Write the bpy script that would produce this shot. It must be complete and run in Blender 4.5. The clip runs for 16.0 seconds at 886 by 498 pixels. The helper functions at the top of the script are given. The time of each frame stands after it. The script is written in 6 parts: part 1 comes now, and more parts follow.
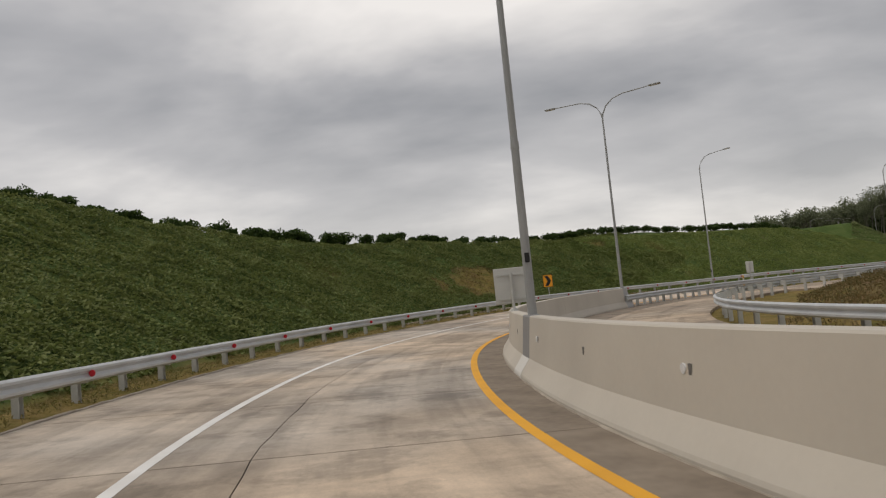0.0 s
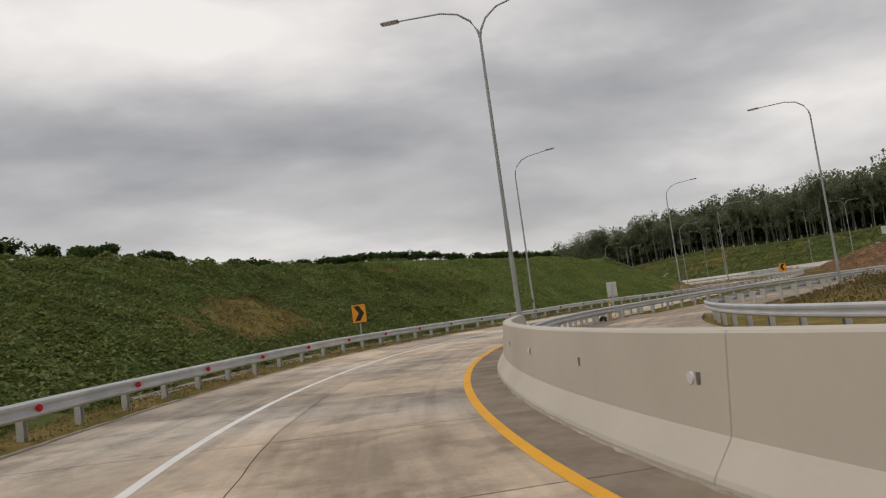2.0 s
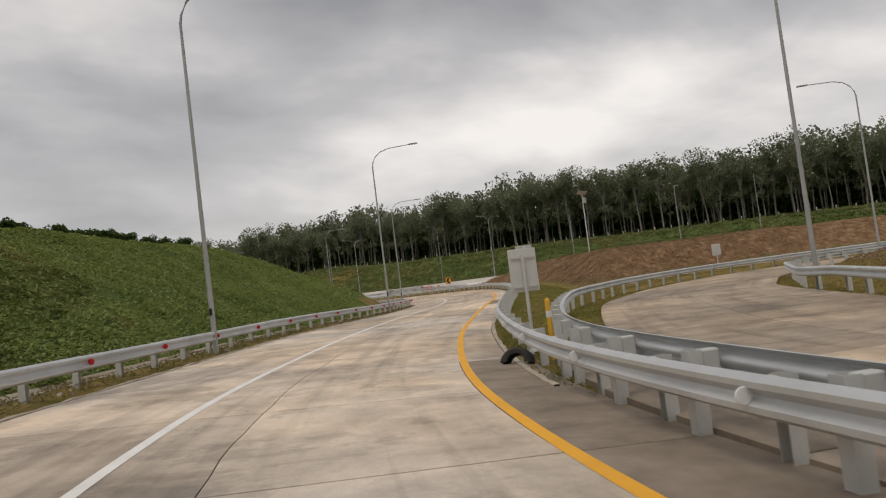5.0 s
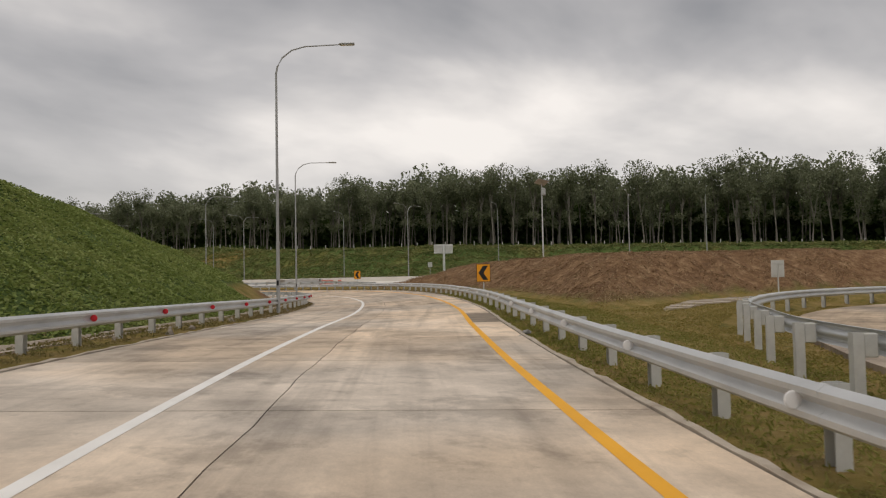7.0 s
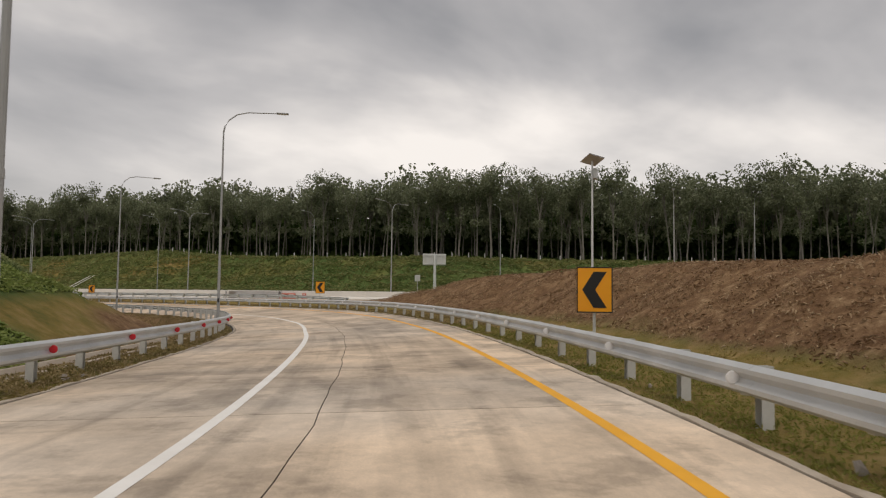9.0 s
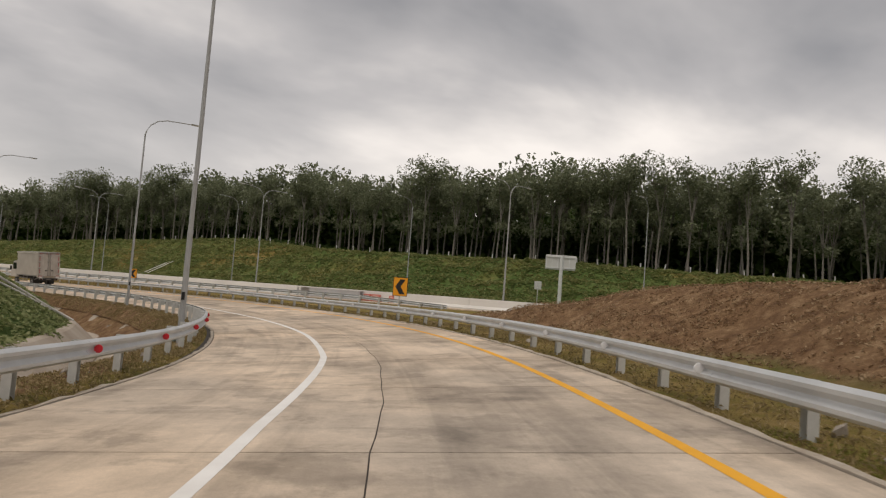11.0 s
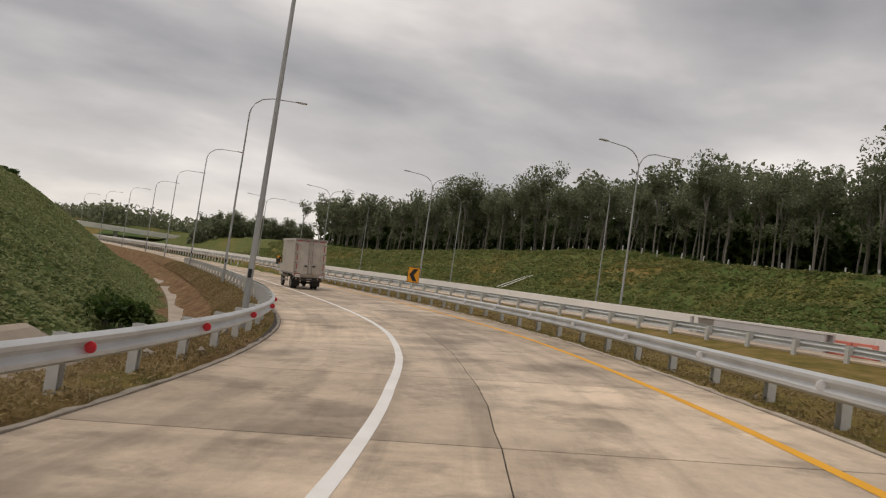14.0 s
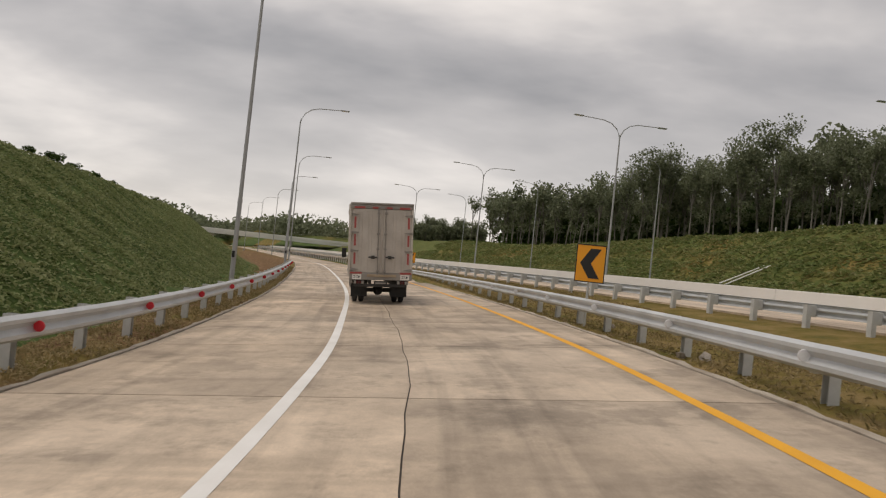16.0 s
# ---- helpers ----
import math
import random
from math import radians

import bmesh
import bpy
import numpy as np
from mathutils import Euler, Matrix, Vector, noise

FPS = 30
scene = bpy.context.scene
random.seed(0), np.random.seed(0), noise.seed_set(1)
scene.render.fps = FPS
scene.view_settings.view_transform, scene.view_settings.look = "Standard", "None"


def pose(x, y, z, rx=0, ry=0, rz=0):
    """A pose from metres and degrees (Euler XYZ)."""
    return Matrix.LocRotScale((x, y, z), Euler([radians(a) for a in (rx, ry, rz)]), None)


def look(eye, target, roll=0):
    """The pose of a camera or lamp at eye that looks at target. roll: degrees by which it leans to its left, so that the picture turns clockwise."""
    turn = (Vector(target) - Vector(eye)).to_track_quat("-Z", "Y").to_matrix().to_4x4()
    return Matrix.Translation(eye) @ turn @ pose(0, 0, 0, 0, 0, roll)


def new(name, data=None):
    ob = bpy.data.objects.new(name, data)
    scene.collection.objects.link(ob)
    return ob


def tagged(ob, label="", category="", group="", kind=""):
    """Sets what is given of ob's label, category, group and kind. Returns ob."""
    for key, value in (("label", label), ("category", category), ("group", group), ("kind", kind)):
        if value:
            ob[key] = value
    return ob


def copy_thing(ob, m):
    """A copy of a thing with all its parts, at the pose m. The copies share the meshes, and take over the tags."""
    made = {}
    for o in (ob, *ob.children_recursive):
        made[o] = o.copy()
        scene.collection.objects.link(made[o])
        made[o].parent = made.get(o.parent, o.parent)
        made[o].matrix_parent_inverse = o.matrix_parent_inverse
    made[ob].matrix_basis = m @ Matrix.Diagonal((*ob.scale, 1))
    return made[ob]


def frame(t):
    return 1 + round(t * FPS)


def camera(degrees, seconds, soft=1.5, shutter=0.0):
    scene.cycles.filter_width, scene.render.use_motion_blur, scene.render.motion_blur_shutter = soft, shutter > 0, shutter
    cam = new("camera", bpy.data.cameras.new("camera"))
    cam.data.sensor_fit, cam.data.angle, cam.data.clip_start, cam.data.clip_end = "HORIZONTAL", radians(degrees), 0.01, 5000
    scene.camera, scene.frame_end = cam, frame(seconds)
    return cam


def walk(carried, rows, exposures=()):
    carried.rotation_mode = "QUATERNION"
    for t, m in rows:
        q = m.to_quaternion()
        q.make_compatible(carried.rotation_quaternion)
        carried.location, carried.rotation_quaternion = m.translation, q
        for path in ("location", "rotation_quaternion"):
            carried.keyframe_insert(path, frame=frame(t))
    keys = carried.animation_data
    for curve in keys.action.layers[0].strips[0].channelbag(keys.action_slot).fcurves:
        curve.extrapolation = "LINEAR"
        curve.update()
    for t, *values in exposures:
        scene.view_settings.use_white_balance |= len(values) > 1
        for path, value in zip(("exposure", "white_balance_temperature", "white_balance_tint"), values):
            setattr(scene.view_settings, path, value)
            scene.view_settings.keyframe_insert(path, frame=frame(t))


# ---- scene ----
cam = camera(62.4, 16.0, soft=1.2, shutter=0.08)
walk(cam, [
    (0.0, pose(0.000, 0.000, 1.405, 93.81, 5.61, 8.64)),
    (0.5, pose(-1.776, 4.736, 1.367, 94.60, 5.95, 3.20)),
    (1.0, pose(-3.068, 9.214, 1.334, 95.12, 6.49, -2.17)),
    (1.5, pose(-3.965, 13.807, 1.320, 95.23, 7.17, -7.43)),
    (2.0, pose(-4.423, 18.794, 1.287, 95.15, 7.57, -13.18)),
    (2.5, pose(-4.312, 23.984, 1.280, 95.05, 8.05, -18.94)),
    (3.0, pose(-3.788, 29.135, 1.287, 94.70, 7.92, -24.97)),
    (3.5, pose(-2.708, 34.172, 1.271, 94.50, 8.30, -30.49)),
    (4.0, pose(-1.281, 38.711, 1.317, 94.02, 8.49, -35.99)),
    (4.5, pose(0.652, 43.384, 1.355, 93.45, 8.71, -41.38)),
    (7.0, pose(16.253, 63.250, 1.255, 92.40, 1.13, -53.42)),
    (7.5, pose(20.138, 66.693, 1.304, 92.93, 0.62, -53.91)),
    (8.0, pose(24.413, 70.331, 1.346, 93.42, -0.09, -54.78)),
    (10.5, pose(45.372, 87.904, 1.432, 94.47, -3.32, -52.58)),
    (11.0, pose(49.069, 91.538, 1.441, 94.04, -4.41, -47.05)),
    (11.5, pose(52.899, 95.466, 1.435, 93.57, -5.41, -40.68)),
    (12.0, pose(56.804, 99.692, 1.413, 93.01, -6.57, -34.51)),
    (12.5, pose(60.322, 104.140, 1.399, 92.64, -7.42, -29.66)),
    (13.0, pose(63.684, 108.978, 1.402, 92.28, -7.74, -24.89)),
    (13.5, pose(66.405, 113.748, 1.410, 92.54, -8.19, -21.02)),
    (14.0, pose(68.972, 118.803, 1.372, 92.91, -8.30, -16.68)),
    (14.5, pose(71.124, 124.407, 1.344, 92.93, -8.39, -12.76)),
    (15.0, pose(72.960, 130.271, 1.325, 92.51, -8.17, -8.86)),
    (15.5, pose(74.387, 136.323, 1.337, 91.77, -7.36, -5.06)),
    (16.0, pose(75.213, 142.327, 1.366, 91.24, -6.03, -2.14)),
], [(0.0, -0.04, 6800, 12), (3.0, 0.0, 6800, 12), (4.5, 0.03, 6850, 12.5), (8.0, 0.05, 7000, 13), (12.0, 0.14, 7100, 14), (13.2, 0.18, 7100, 14), (14.2, 0.05, 7050, 14), (16.0, 0.08, 7050, 14)])

# ---- light: an overcast afternoon ----
world = bpy.data.worlds.new("overcast_sky")
scene.world = world
world.use_nodes = True
wn, wl = world.node_tree.nodes, world.node_tree.links
wn.clear()


def wnode(kind, **inputs):
    n = wn.new(kind)
    for k, v in inputs.items():
        n.inputs[k.replace("_", " ")].default_value = v
    return n


SUN_EL, SUN_ROT = 66.0, 250.0
geo = wn.new("ShaderNodeTexCoord")
sep = wn.new("ShaderNodeSeparateXYZ")
wl.new(geo.outputs["Generated"], sep.inputs[0])
lift = wn.new("ShaderNodeMath")
lift.operation = "ADD"
lift.inputs[1].default_value = 0.26
wl.new(sep.outputs["Z"], lift.inputs[0])
floor_up = wn.new("ShaderNodeMath")
floor_up.operation = "MAXIMUM"
floor_up.inputs[1].default_value = 0.08
wl.new(lift.outputs[0], floor_up.inputs[0])
dome = wn.new("ShaderNodeVectorMath")
dome.operation = "DIVIDE"
cmb = wn.new("ShaderNodeCombineXYZ")
for k in range(3):
    wl.new(floor_up.outputs[0], cmb.inputs[k])
wl.new(geo.outputs["Generated"], dome.inputs[0])
wl.new(cmb.outputs[0], dome.inputs[1])
stretch = wn.new("ShaderNodeMapping")
stretch.inputs["Scale"].default_value = (0.46, 0.60, 0.0)
stretch.inputs["Rotation"].default_value = (0, 0, radians(28))
stretch.inputs["Location"].default_value = (3.1, 1.7, 0)
wl.new(dome.outputs[0], stretch.inputs[0])
big = wnode("ShaderNodeTexNoise", Scale=0.85, Detail=7.0, Roughness=0.5, Distortion=0.35)
small = wnode("ShaderNodeTexNoise", Scale=2.7, Detail=5.0, Roughness=0.5, Distortion=0.15)
wl.new(stretch.outputs[0], big.inputs["Vector"])
wl.new(stretch.outputs[0], small.inputs["Vector"])
blend = wn.new("ShaderNodeMath")
blend.operation = "MULTIPLY_ADD"
blend.inputs[1].default_value = 0.42
wl.new(small.outputs[0], blend.inputs[0])
scale_big = wn.new("ShaderNodeMath")
scale_big.operation = "MULTIPLY"
scale_big.inputs[1].default_value = 0.58
wl.new(big.outputs[0], scale_big.inputs[0])
wl.new(scale_big.outputs[0], blend.inputs[2])
ramp = wn.new("ShaderNodeValToRGB")
ramp.color_ramp.elements[0].position, ramp.color_ramp.elements[0].color = 0.39, (0.23, 0.24, 0.255, 1)
ramp.color_ramp.elements[1].position, ramp.color_ramp.elements[1].color = 0.62, (0.84, 0.83, 0.81, 1)
mid = ramp.color_ramp.elements.new(0.5)
mid.color = (0.43, 0.435, 0.445, 1)
wl.new(blend.outputs[0], ramp.inputs[0])
# a brighter band of thin cloud low over the horizon
low = wn.new("ShaderNodeMapRange")
low.inputs["From Min"].default_value, low.inputs["From Max"].default_value = 0.0, 0.3
low.inputs["To Min"].default_value, low.inputs["To Max"].default_value = 0.5, 0.0
wl.new(sep.outputs["Z"], low.inputs["Value"])
glow = wn.new("ShaderNodeMix")
glow.data_type = "RGBA"
glow.inputs[7].default_value = (0.74, 0.73, 0.72, 1)
wl.new(low.outputs[0], glow.inputs[0])
wl.new(ramp.outputs[0], glow.inputs[6])
sky = wn.new("ShaderNodeTexSky")
sky.sky_type, sky.sun_disc = "NISHITA", False
sky.sun_elevation, sky.sun_rotation = radians(SUN_EL), radians(SUN_ROT)
clear = wn.new("ShaderNodeBackground")
clear.inputs["Strength"].default_value = 0.012
wl.new(sky.outputs[0], clear.inputs["Color"])
cloud = wn.new("ShaderNodeBackground")
cloud.inputs["Strength"].default_value = 1.0
wl.new(glow.outputs[2], cloud.inputs["Color"])
both = wn.new("ShaderNodeAddShader")
wl.new(clear.outputs[0], both.inputs[0])
wl.new(cloud.outputs[0], both.inputs[1])
wout = wn.new("ShaderNodeOutputWorld")
wl.new(both.outputs[0], wout.inputs["Surface"])

sun = new("sun", bpy.data.lights.new("sun", "SUN"))
sun.data.energy, sun.data.angle, sun.data.color = 1.0, radians(25), (1.0, 0.96, 0.9)
az = radians(SUN_ROT)
sun.matrix_world = look((0, 0, 60), Vector((0, 0, 60)) - Vector((math.sin(az) * math.cos(radians(SUN_EL)), math.cos(az) * math.cos(radians(SUN_EL)), math.sin(radians(SUN_EL)))))


# ---- materials ----
def mat(name, color, rough=0.8, metal=0.0, color2=None, scale=3.0, fine=40.0, bump=0.15, dist=0.01, mix=0.5, spec=0.5, island=0.0, obj=0.0, coords="Object"):
    """A surface with two scales of variation and fine relief."""
    m = bpy.data.materials.new(name)
    m.use_nodes = True
    n, l = m.node_tree.nodes, m.node_tree.links
    bs = n["Principled BSDF"]
    bs.inputs["Roughness"].default_value, bs.inputs["Metallic"].default_value = rough, metal
    bs.inputs["Specular IOR Level"].default_value = spec
    tc = n.new("ShaderNodeTexCoord")
    big_n, fine_n = n.new("ShaderNodeTexNoise"), n.new("ShaderNodeTexNoise")
    big_n.inputs["Scale"].default_value, fine_n.inputs["Scale"].default_value = scale, fine
    big_n.inputs["Detail"].default_value, fine_n.inputs["Detail"].default_value = 5, 4
    for q in (big_n, fine_n):
        l.new(tc.outputs[coords], q.inputs["Vector"])
    add = n.new("ShaderNodeMath")
    add.operation = "MULTIPLY_ADD"
    add.inputs[1].default_value, add.inputs[2].default_value = 0.35, 0
    l.new(fine_n.outputs[0], add.inputs[0])
    mr = n.new("ShaderNodeMapRange")
    mr.inputs["From Min"].default_value, mr.inputs["From Max"].default_value = 0.3, 0.7
    mr.inputs["To Max"].default_value = 0.65
    l.new(big_n.outputs[0], mr.inputs["Value"])
    l.new(mr.outputs[0], add.inputs[2])
    fac = add.outputs[0]
    for amount, kind in ((island, "g"), (obj, "o")):
        if amount:
            rnd = n.new("ShaderNodeNewGeometry") if kind == "g" else n.new("ShaderNodeObjectInfo")
            ra = n.new("ShaderNodeMath")
            ra.operation = "MULTIPLY_ADD"
            ra.inputs[1].default_value = amount
            l.new(rnd.outputs["Random Per Island" if kind == "g" else "Random"], ra.inputs[0])
            l.new(fac, ra.inputs[2])
            fac = ra.outputs[0]
    mx = n.new("ShaderNodeMix")
    mx.data_type = "RGBA"
    c2 = color2 or tuple(v * (1 - mix) for v in color)
    mx.inputs[6].default_value, mx.inputs[7].default_value = (*color, 1), (*c2, 1)
    l.new(fac, mx.inputs[0])
    l.new(mx.outputs[2], bs.inputs["Base Color"])
    if bump:
        bp = n.new("ShaderNodeBump")
        bp.inputs["Strength"].default_value, bp.inputs["Distance"].default_value = bump, dist
        l.new(fine_n.outputs[0], bp.inputs["Height"])
        l.new(bp.outputs[0], bs.inputs["Normal"])
    return m


STEEL = mat("galvanised_steel", (0.66, 0.675, 0.68), 0.5, 0.45, (0.47, 0.485, 0.49), 1.2, 30, 0.05, 0.004)
POLE_STEEL = mat("pole_steel", (0.40, 0.405, 0.40), 0.6, 0.15, (0.30, 0.305, 0.30), 0.8, 25, 0.05, 0.003)
POST_GREY = mat("post_zinc", (0.60, 0.60, 0.57), 0.7, 0.0, (0.40, 0.40, 0.38), 3, 35, 0.08, 0.004)
CONCRETE_WALL = mat("barrier_concrete", (0.615, 0.565, 0.485), 0.85, 0, (0.505, 0.46, 0.395), 0.5, 14, 0.12, 0.006)
CONCRETE_FAR = mat("parapet_concrete", (0.76, 0.745, 0.70), 0.85, 0, (0.63, 0.61, 0.57), 0.25, 6, 0.1, 0.01)
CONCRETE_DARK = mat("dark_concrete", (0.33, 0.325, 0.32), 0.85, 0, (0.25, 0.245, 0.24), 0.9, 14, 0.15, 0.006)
CONCRETE_MID = mat("grey_concrete", (0.50, 0.495, 0.49), 0.85, 0, (0.40, 0.395, 0.39), 0.9, 14, 0.15, 0.006)
DRAIN_CONCRETE = mat("drain_concrete", (0.46, 0.40, 0.33), 0.9, 0, (0.30, 0.24, 0.18), 0.6, 9, 0.2, 0.01)
PAINT_WHITE = mat("road_paint_white", (0.86, 0.85, 0.82), 0.7, 0, (0.70, 0.68, 0.64), 1.5, 30, 0.1, 0.003)
PAINT_YELLOW = mat("road_paint_yellow", (0.90, 0.44, 0.02), 0.7, 0, (0.74, 0.35, 0.02), 1.3, 30, 0.1, 0.003)
RUBBER = mat("rubber", (0.018, 0.018, 0.018), 0.8, 0, (0.035, 0.033, 0.03), 6, 60, 0.2, 0.004)
RED_REFLECT = mat("red_reflector", (0.62, 0.02, 0.03), 0.3, 0, (0.5, 0.02, 0.03), 8, 90, 0.1, 0.002)
WHITE_REFLECT = mat("white_reflector", (0.8, 0.8, 0.8), 0.3, 0, (0.65, 0.65, 0.66), 8, 90, 0.1, 0.002)
SIGN_YELLOW = mat("sign_yellow", (0.86, 0.36, 0.01), 0.4, 0, (0.78, 0.31, 0.01), 2, 40, 0.02, 0.001)
SIGN_BLACK = mat("sign_black", (0.012, 0.012, 0.012), 0.45, 0, None, 2, 40, 0.02, 0.001)
SIGN_BACK = mat("sign_back_aluminium", (0.60, 0.60, 0.57), 0.55, 0.15, (0.50, 0.50, 0.475), 1.5, 30, 0.05, 0.002)


# ---- the line of the road: its white edge line, with height and crossfall ----
LINE = [(18.0, -34.0, 0.1, 0.02), (10.5, -21.5, 0.1, 0.03), (3.6, -10.6, 0.08, 0.03), (-1.57, -0.60, 0.056, 0.030), (-4.74, 8.81, -0.025, 0.024), (-6.28, 19.80, -0.083, 0.018),
        (-5.67, 29.43, -0.071, 0.022), (-3.10, 39.37, -0.032, 0.026), (1.32, 48.85, 0.025, 0.034), (7.35, 57.42, -0.029, 0.041),
        (14.66, 64.96, -0.050, 0.032), (22.07, 71.35, -0.009, 0.023), (29.97, 77.67, -0.009, 0.0), (37.78, 83.69, -0.028, -0.024)]
LINE += [(45.72, 90.50, -0.030, -0.043), (52.72, 97.20, -0.048, -0.063), (59.41, 104.81, -0.090, -0.083), (64.46, 112.32, -0.070, -0.083),
         (69.04, 121.32, -0.116, -0.084), (72.02, 130.53, -0.157, -0.084), (73.70, 140.08, -0.149, -0.085), (74.16, 150.33, -0.168, -0.085),
         (73.67, 160.16, -0.183, -0.085), (72.3, 175.0, -0.18, -0.07), (69.3, 197.3, -0.16, -0.05), (64.9, 225.5, -0.14, -0.03),
         (59.6, 251.0, -0.12, -0.02), (52.0, 280.0, -0.1, -0.02), (43.0, 310.0, 0, -0.02), (30.0, 350.0, 0.2, -0.02), (8.0, 415.0, 0.4, -0.02)]
# the median wall of the main carriageway
MEDIAN = [(215, -150, 0, 0), (165, -30, 0, 0), (138, 33, 0, 0), (122, 69, 0, 0), (110, 101, 0, 0), (100.3, 132.4, 0, 0), (93.8, 163, 0, 0), (87.2, 192.5, 0, 0),
          (80.2, 222, 0, 0), (73.0, 252, 0, 0), (64.5, 282, 0, 0), (55, 312, 0, 0), (41, 354, 0, 0), (18, 420, 0, 0)]
# outer edge of the loop road that bends away behind the barrier
LOOP = [(-1.2, 28.9, 0, 0), (1.15, 37.7, 0, 0), (5.1, 46.4, 0, 0), (9.2, 52.3, 0, 0), (12.4, 55.9, 0, 0), (17.0, 59.6, 0, 0), (26.5, 65.8, 0, 0), (32.0, 68.1, 0, 0), (37.9, 69.9, 0, 0), (46.3, 70.7, 0, 0), (54.6, 69.0, 0, 0), (66, 62.5, 0, 0), (80, 51, 0, 0), (93, 37, 0, 0)]


class Track:
    """A smooth curve in plan through control rows, with stations every half metre."""

    def __init__(self, rows, step=0.5):
        q = np.array(rows, float)
        q = np.vstack([2 * q[0] - q[1], q, 2 * q[-1] - q[-2]])
        out = []
        for i in range(1, len(q) - 2):
            n = max(2, int(np.hypot(*(q[i + 1, :2] - q[i, :2])) / step))
            for u in np.arange(n) / n:
                out.append(0.5 * (2 * q[i] + (q[i + 1] - q[i - 1]) * u + (2 * q[i - 1] - 5 * q[i] + 4 * q[i + 1] - q[i + 2]) * u * u + (3 * q[i] - q[i - 1] - 3 * q[i + 1] + q[i + 2]) * u ** 3))
        self.p = np.array(out)
        d = np.gradient(self.p[:, :2], axis=0)
        d /= np.linalg.norm(d, axis=1, keepdims=True)
        self.t = d
        self.s = np.concatenate([[0], np.cumsum(np.hypot(*np.diff(self.p[:, :2], axis=0).T))])

    def at(self, s):
        """x, y, z, crossfall, and the unit tangent at station s."""
        v = [np.interp(s, self.s, self.p[:, k]) for k in range(4)]
        tx, ty = np.interp(s, self.s, self.t[:, 0]), np.interp(s, self.s, self.t[:, 1])
        n = np.hypot(tx, ty)
        return (*v, tx / n, ty / n)

    def near(self, x, y):
        """Station and offset (left positive) of points."""
        x, y = np.atleast_1d(np.asarray(x, float)), np.atleast_1d(np.asarray(y, float))
        s, a = np.empty_like(x), np.empty_like(x)
        P = self.p[::16]
        fan = np.arange(-16, 17, 2)[None, :]
        for i in range(0, len(x), 4000):
            dx, dy = x[i:i + 4000, None] - P[None, :, 0], y[i:i + 4000, None] - P[None, :, 1]
            k = np.argmin(dx * dx + dy * dy, axis=1) * 16
            near = np.clip(k[:, None] + fan, 0, len(self.p) - 1)
            dx, dy = x[i:i + 4000, None] - self.p[near, 0], y[i:i + 4000, None] - self.p[near, 1]
            k = near[np.arange(len(near)), np.argmin(dx * dx + dy * dy, axis=1)]
            ex, ey = x[i:i + 4000] - self.p[k, 0], y[i:i + 4000] - self.p[k, 1]
            s[i:i + 4000] = self.s[k] + ex * self.t[k, 0] + ey * self.t[k, 1]
            along = ex * self.t[k, 0] + ey * self.t[k, 1]
            side = -ex * self.t[k, 1] + ey * self.t[k, 0]
            a[i:i + 4000] = np.where(np.abs(along) > 3, np.sign(side + 1e-9) * np.hypot(ex, ey), side)
        return s, a

    def point(self, s, a, h=0.0):
        x, y, z, c, tx, ty = self.at(s)
        return Vector((x - ty * a, y + tx * a, z + c * max(-6.5, min(4.5, a)) + h))


# how far the painted line and the long joint stray from the road's own line
STRAY_Q = (104, 118, 124, 128, 133, 137, 141, 146, 150, 156, 160, 164, 170, 176, 182, 205)
STRAY_LINE = (0, 0.1, 0.13, 0.04, -0.09, -0.03, -0.03, 0.08, 0.17, 0.17, 0.15, 0.04, -0.02, 0.05, 0.11, 0.06)
EDGE_Q = (120, 130, 138, 145, 152, 157, 163, 170, 178, 190, 210)
EDGE_D = (0, -0.18, -0.27, -0.25, -0.1, -0.1, -0.2, -0.25, -0.12, -0.15, -0.1)
YELLOW_Q = (0, 45, 60, 90, 126, 155, 180)
YELLOW_A = (-4.03, -4.07, -4.18, -4.22, -4.1, -4.17, -4.17)
STRAY_JOINT = (0, -0.02, -0.05, -0.1, -0.16, -0.14, -0.13, -0.08, -0.04, -0.04, -0.03, -0.05, -0.08, -0.05, -0.02, 0)
ROAD, WALL, OUTER = Track(LINE), Track(MEDIAN), Track(LOOP)
FLATROAD = Track([(x, y, 0, 0) for x, y, z, c in LINE])


def station(x, y):
    return float(ROAD.near(x, y)[0][0])


S0 = station(-1.57, -0.6)          # where the walk begins


def edge_stray(s):
    """How far the outer edge of the slabs strays at station s."""
    return float(np.interp(s - S0, EDGE_Q, EDGE_D))


def sm(x, lo, hi):
    t = np.clip((x - lo) / (hi - lo), 0, 1)
    return t * t * (3 - 2 * t)


def wave(x, y, f, seed=0.0):
    """Smooth uneven ground, about -1 to 1."""
    r = np.zeros_like(x)
    for k, (ax, ay, ph, w) in enumerate(((1, .31, .3, 1), (-.42, .93, 1.7, .9), (.73, -.81, 4.1, .7), (1.9, 1.3, 2.2, .45), (-1.6, 2.3, .9, .35), (3.1, -2.2, 5.3, .25), (2.7, 3.9, 3.3, .2))):
        r += w * np.sin(f * (ax * x + ay * y) + ph + seed * (1.3 + k) + 0.8 * np.sin(f * .6 * (ay * x - ax * y) + k))
    return r / 2.2




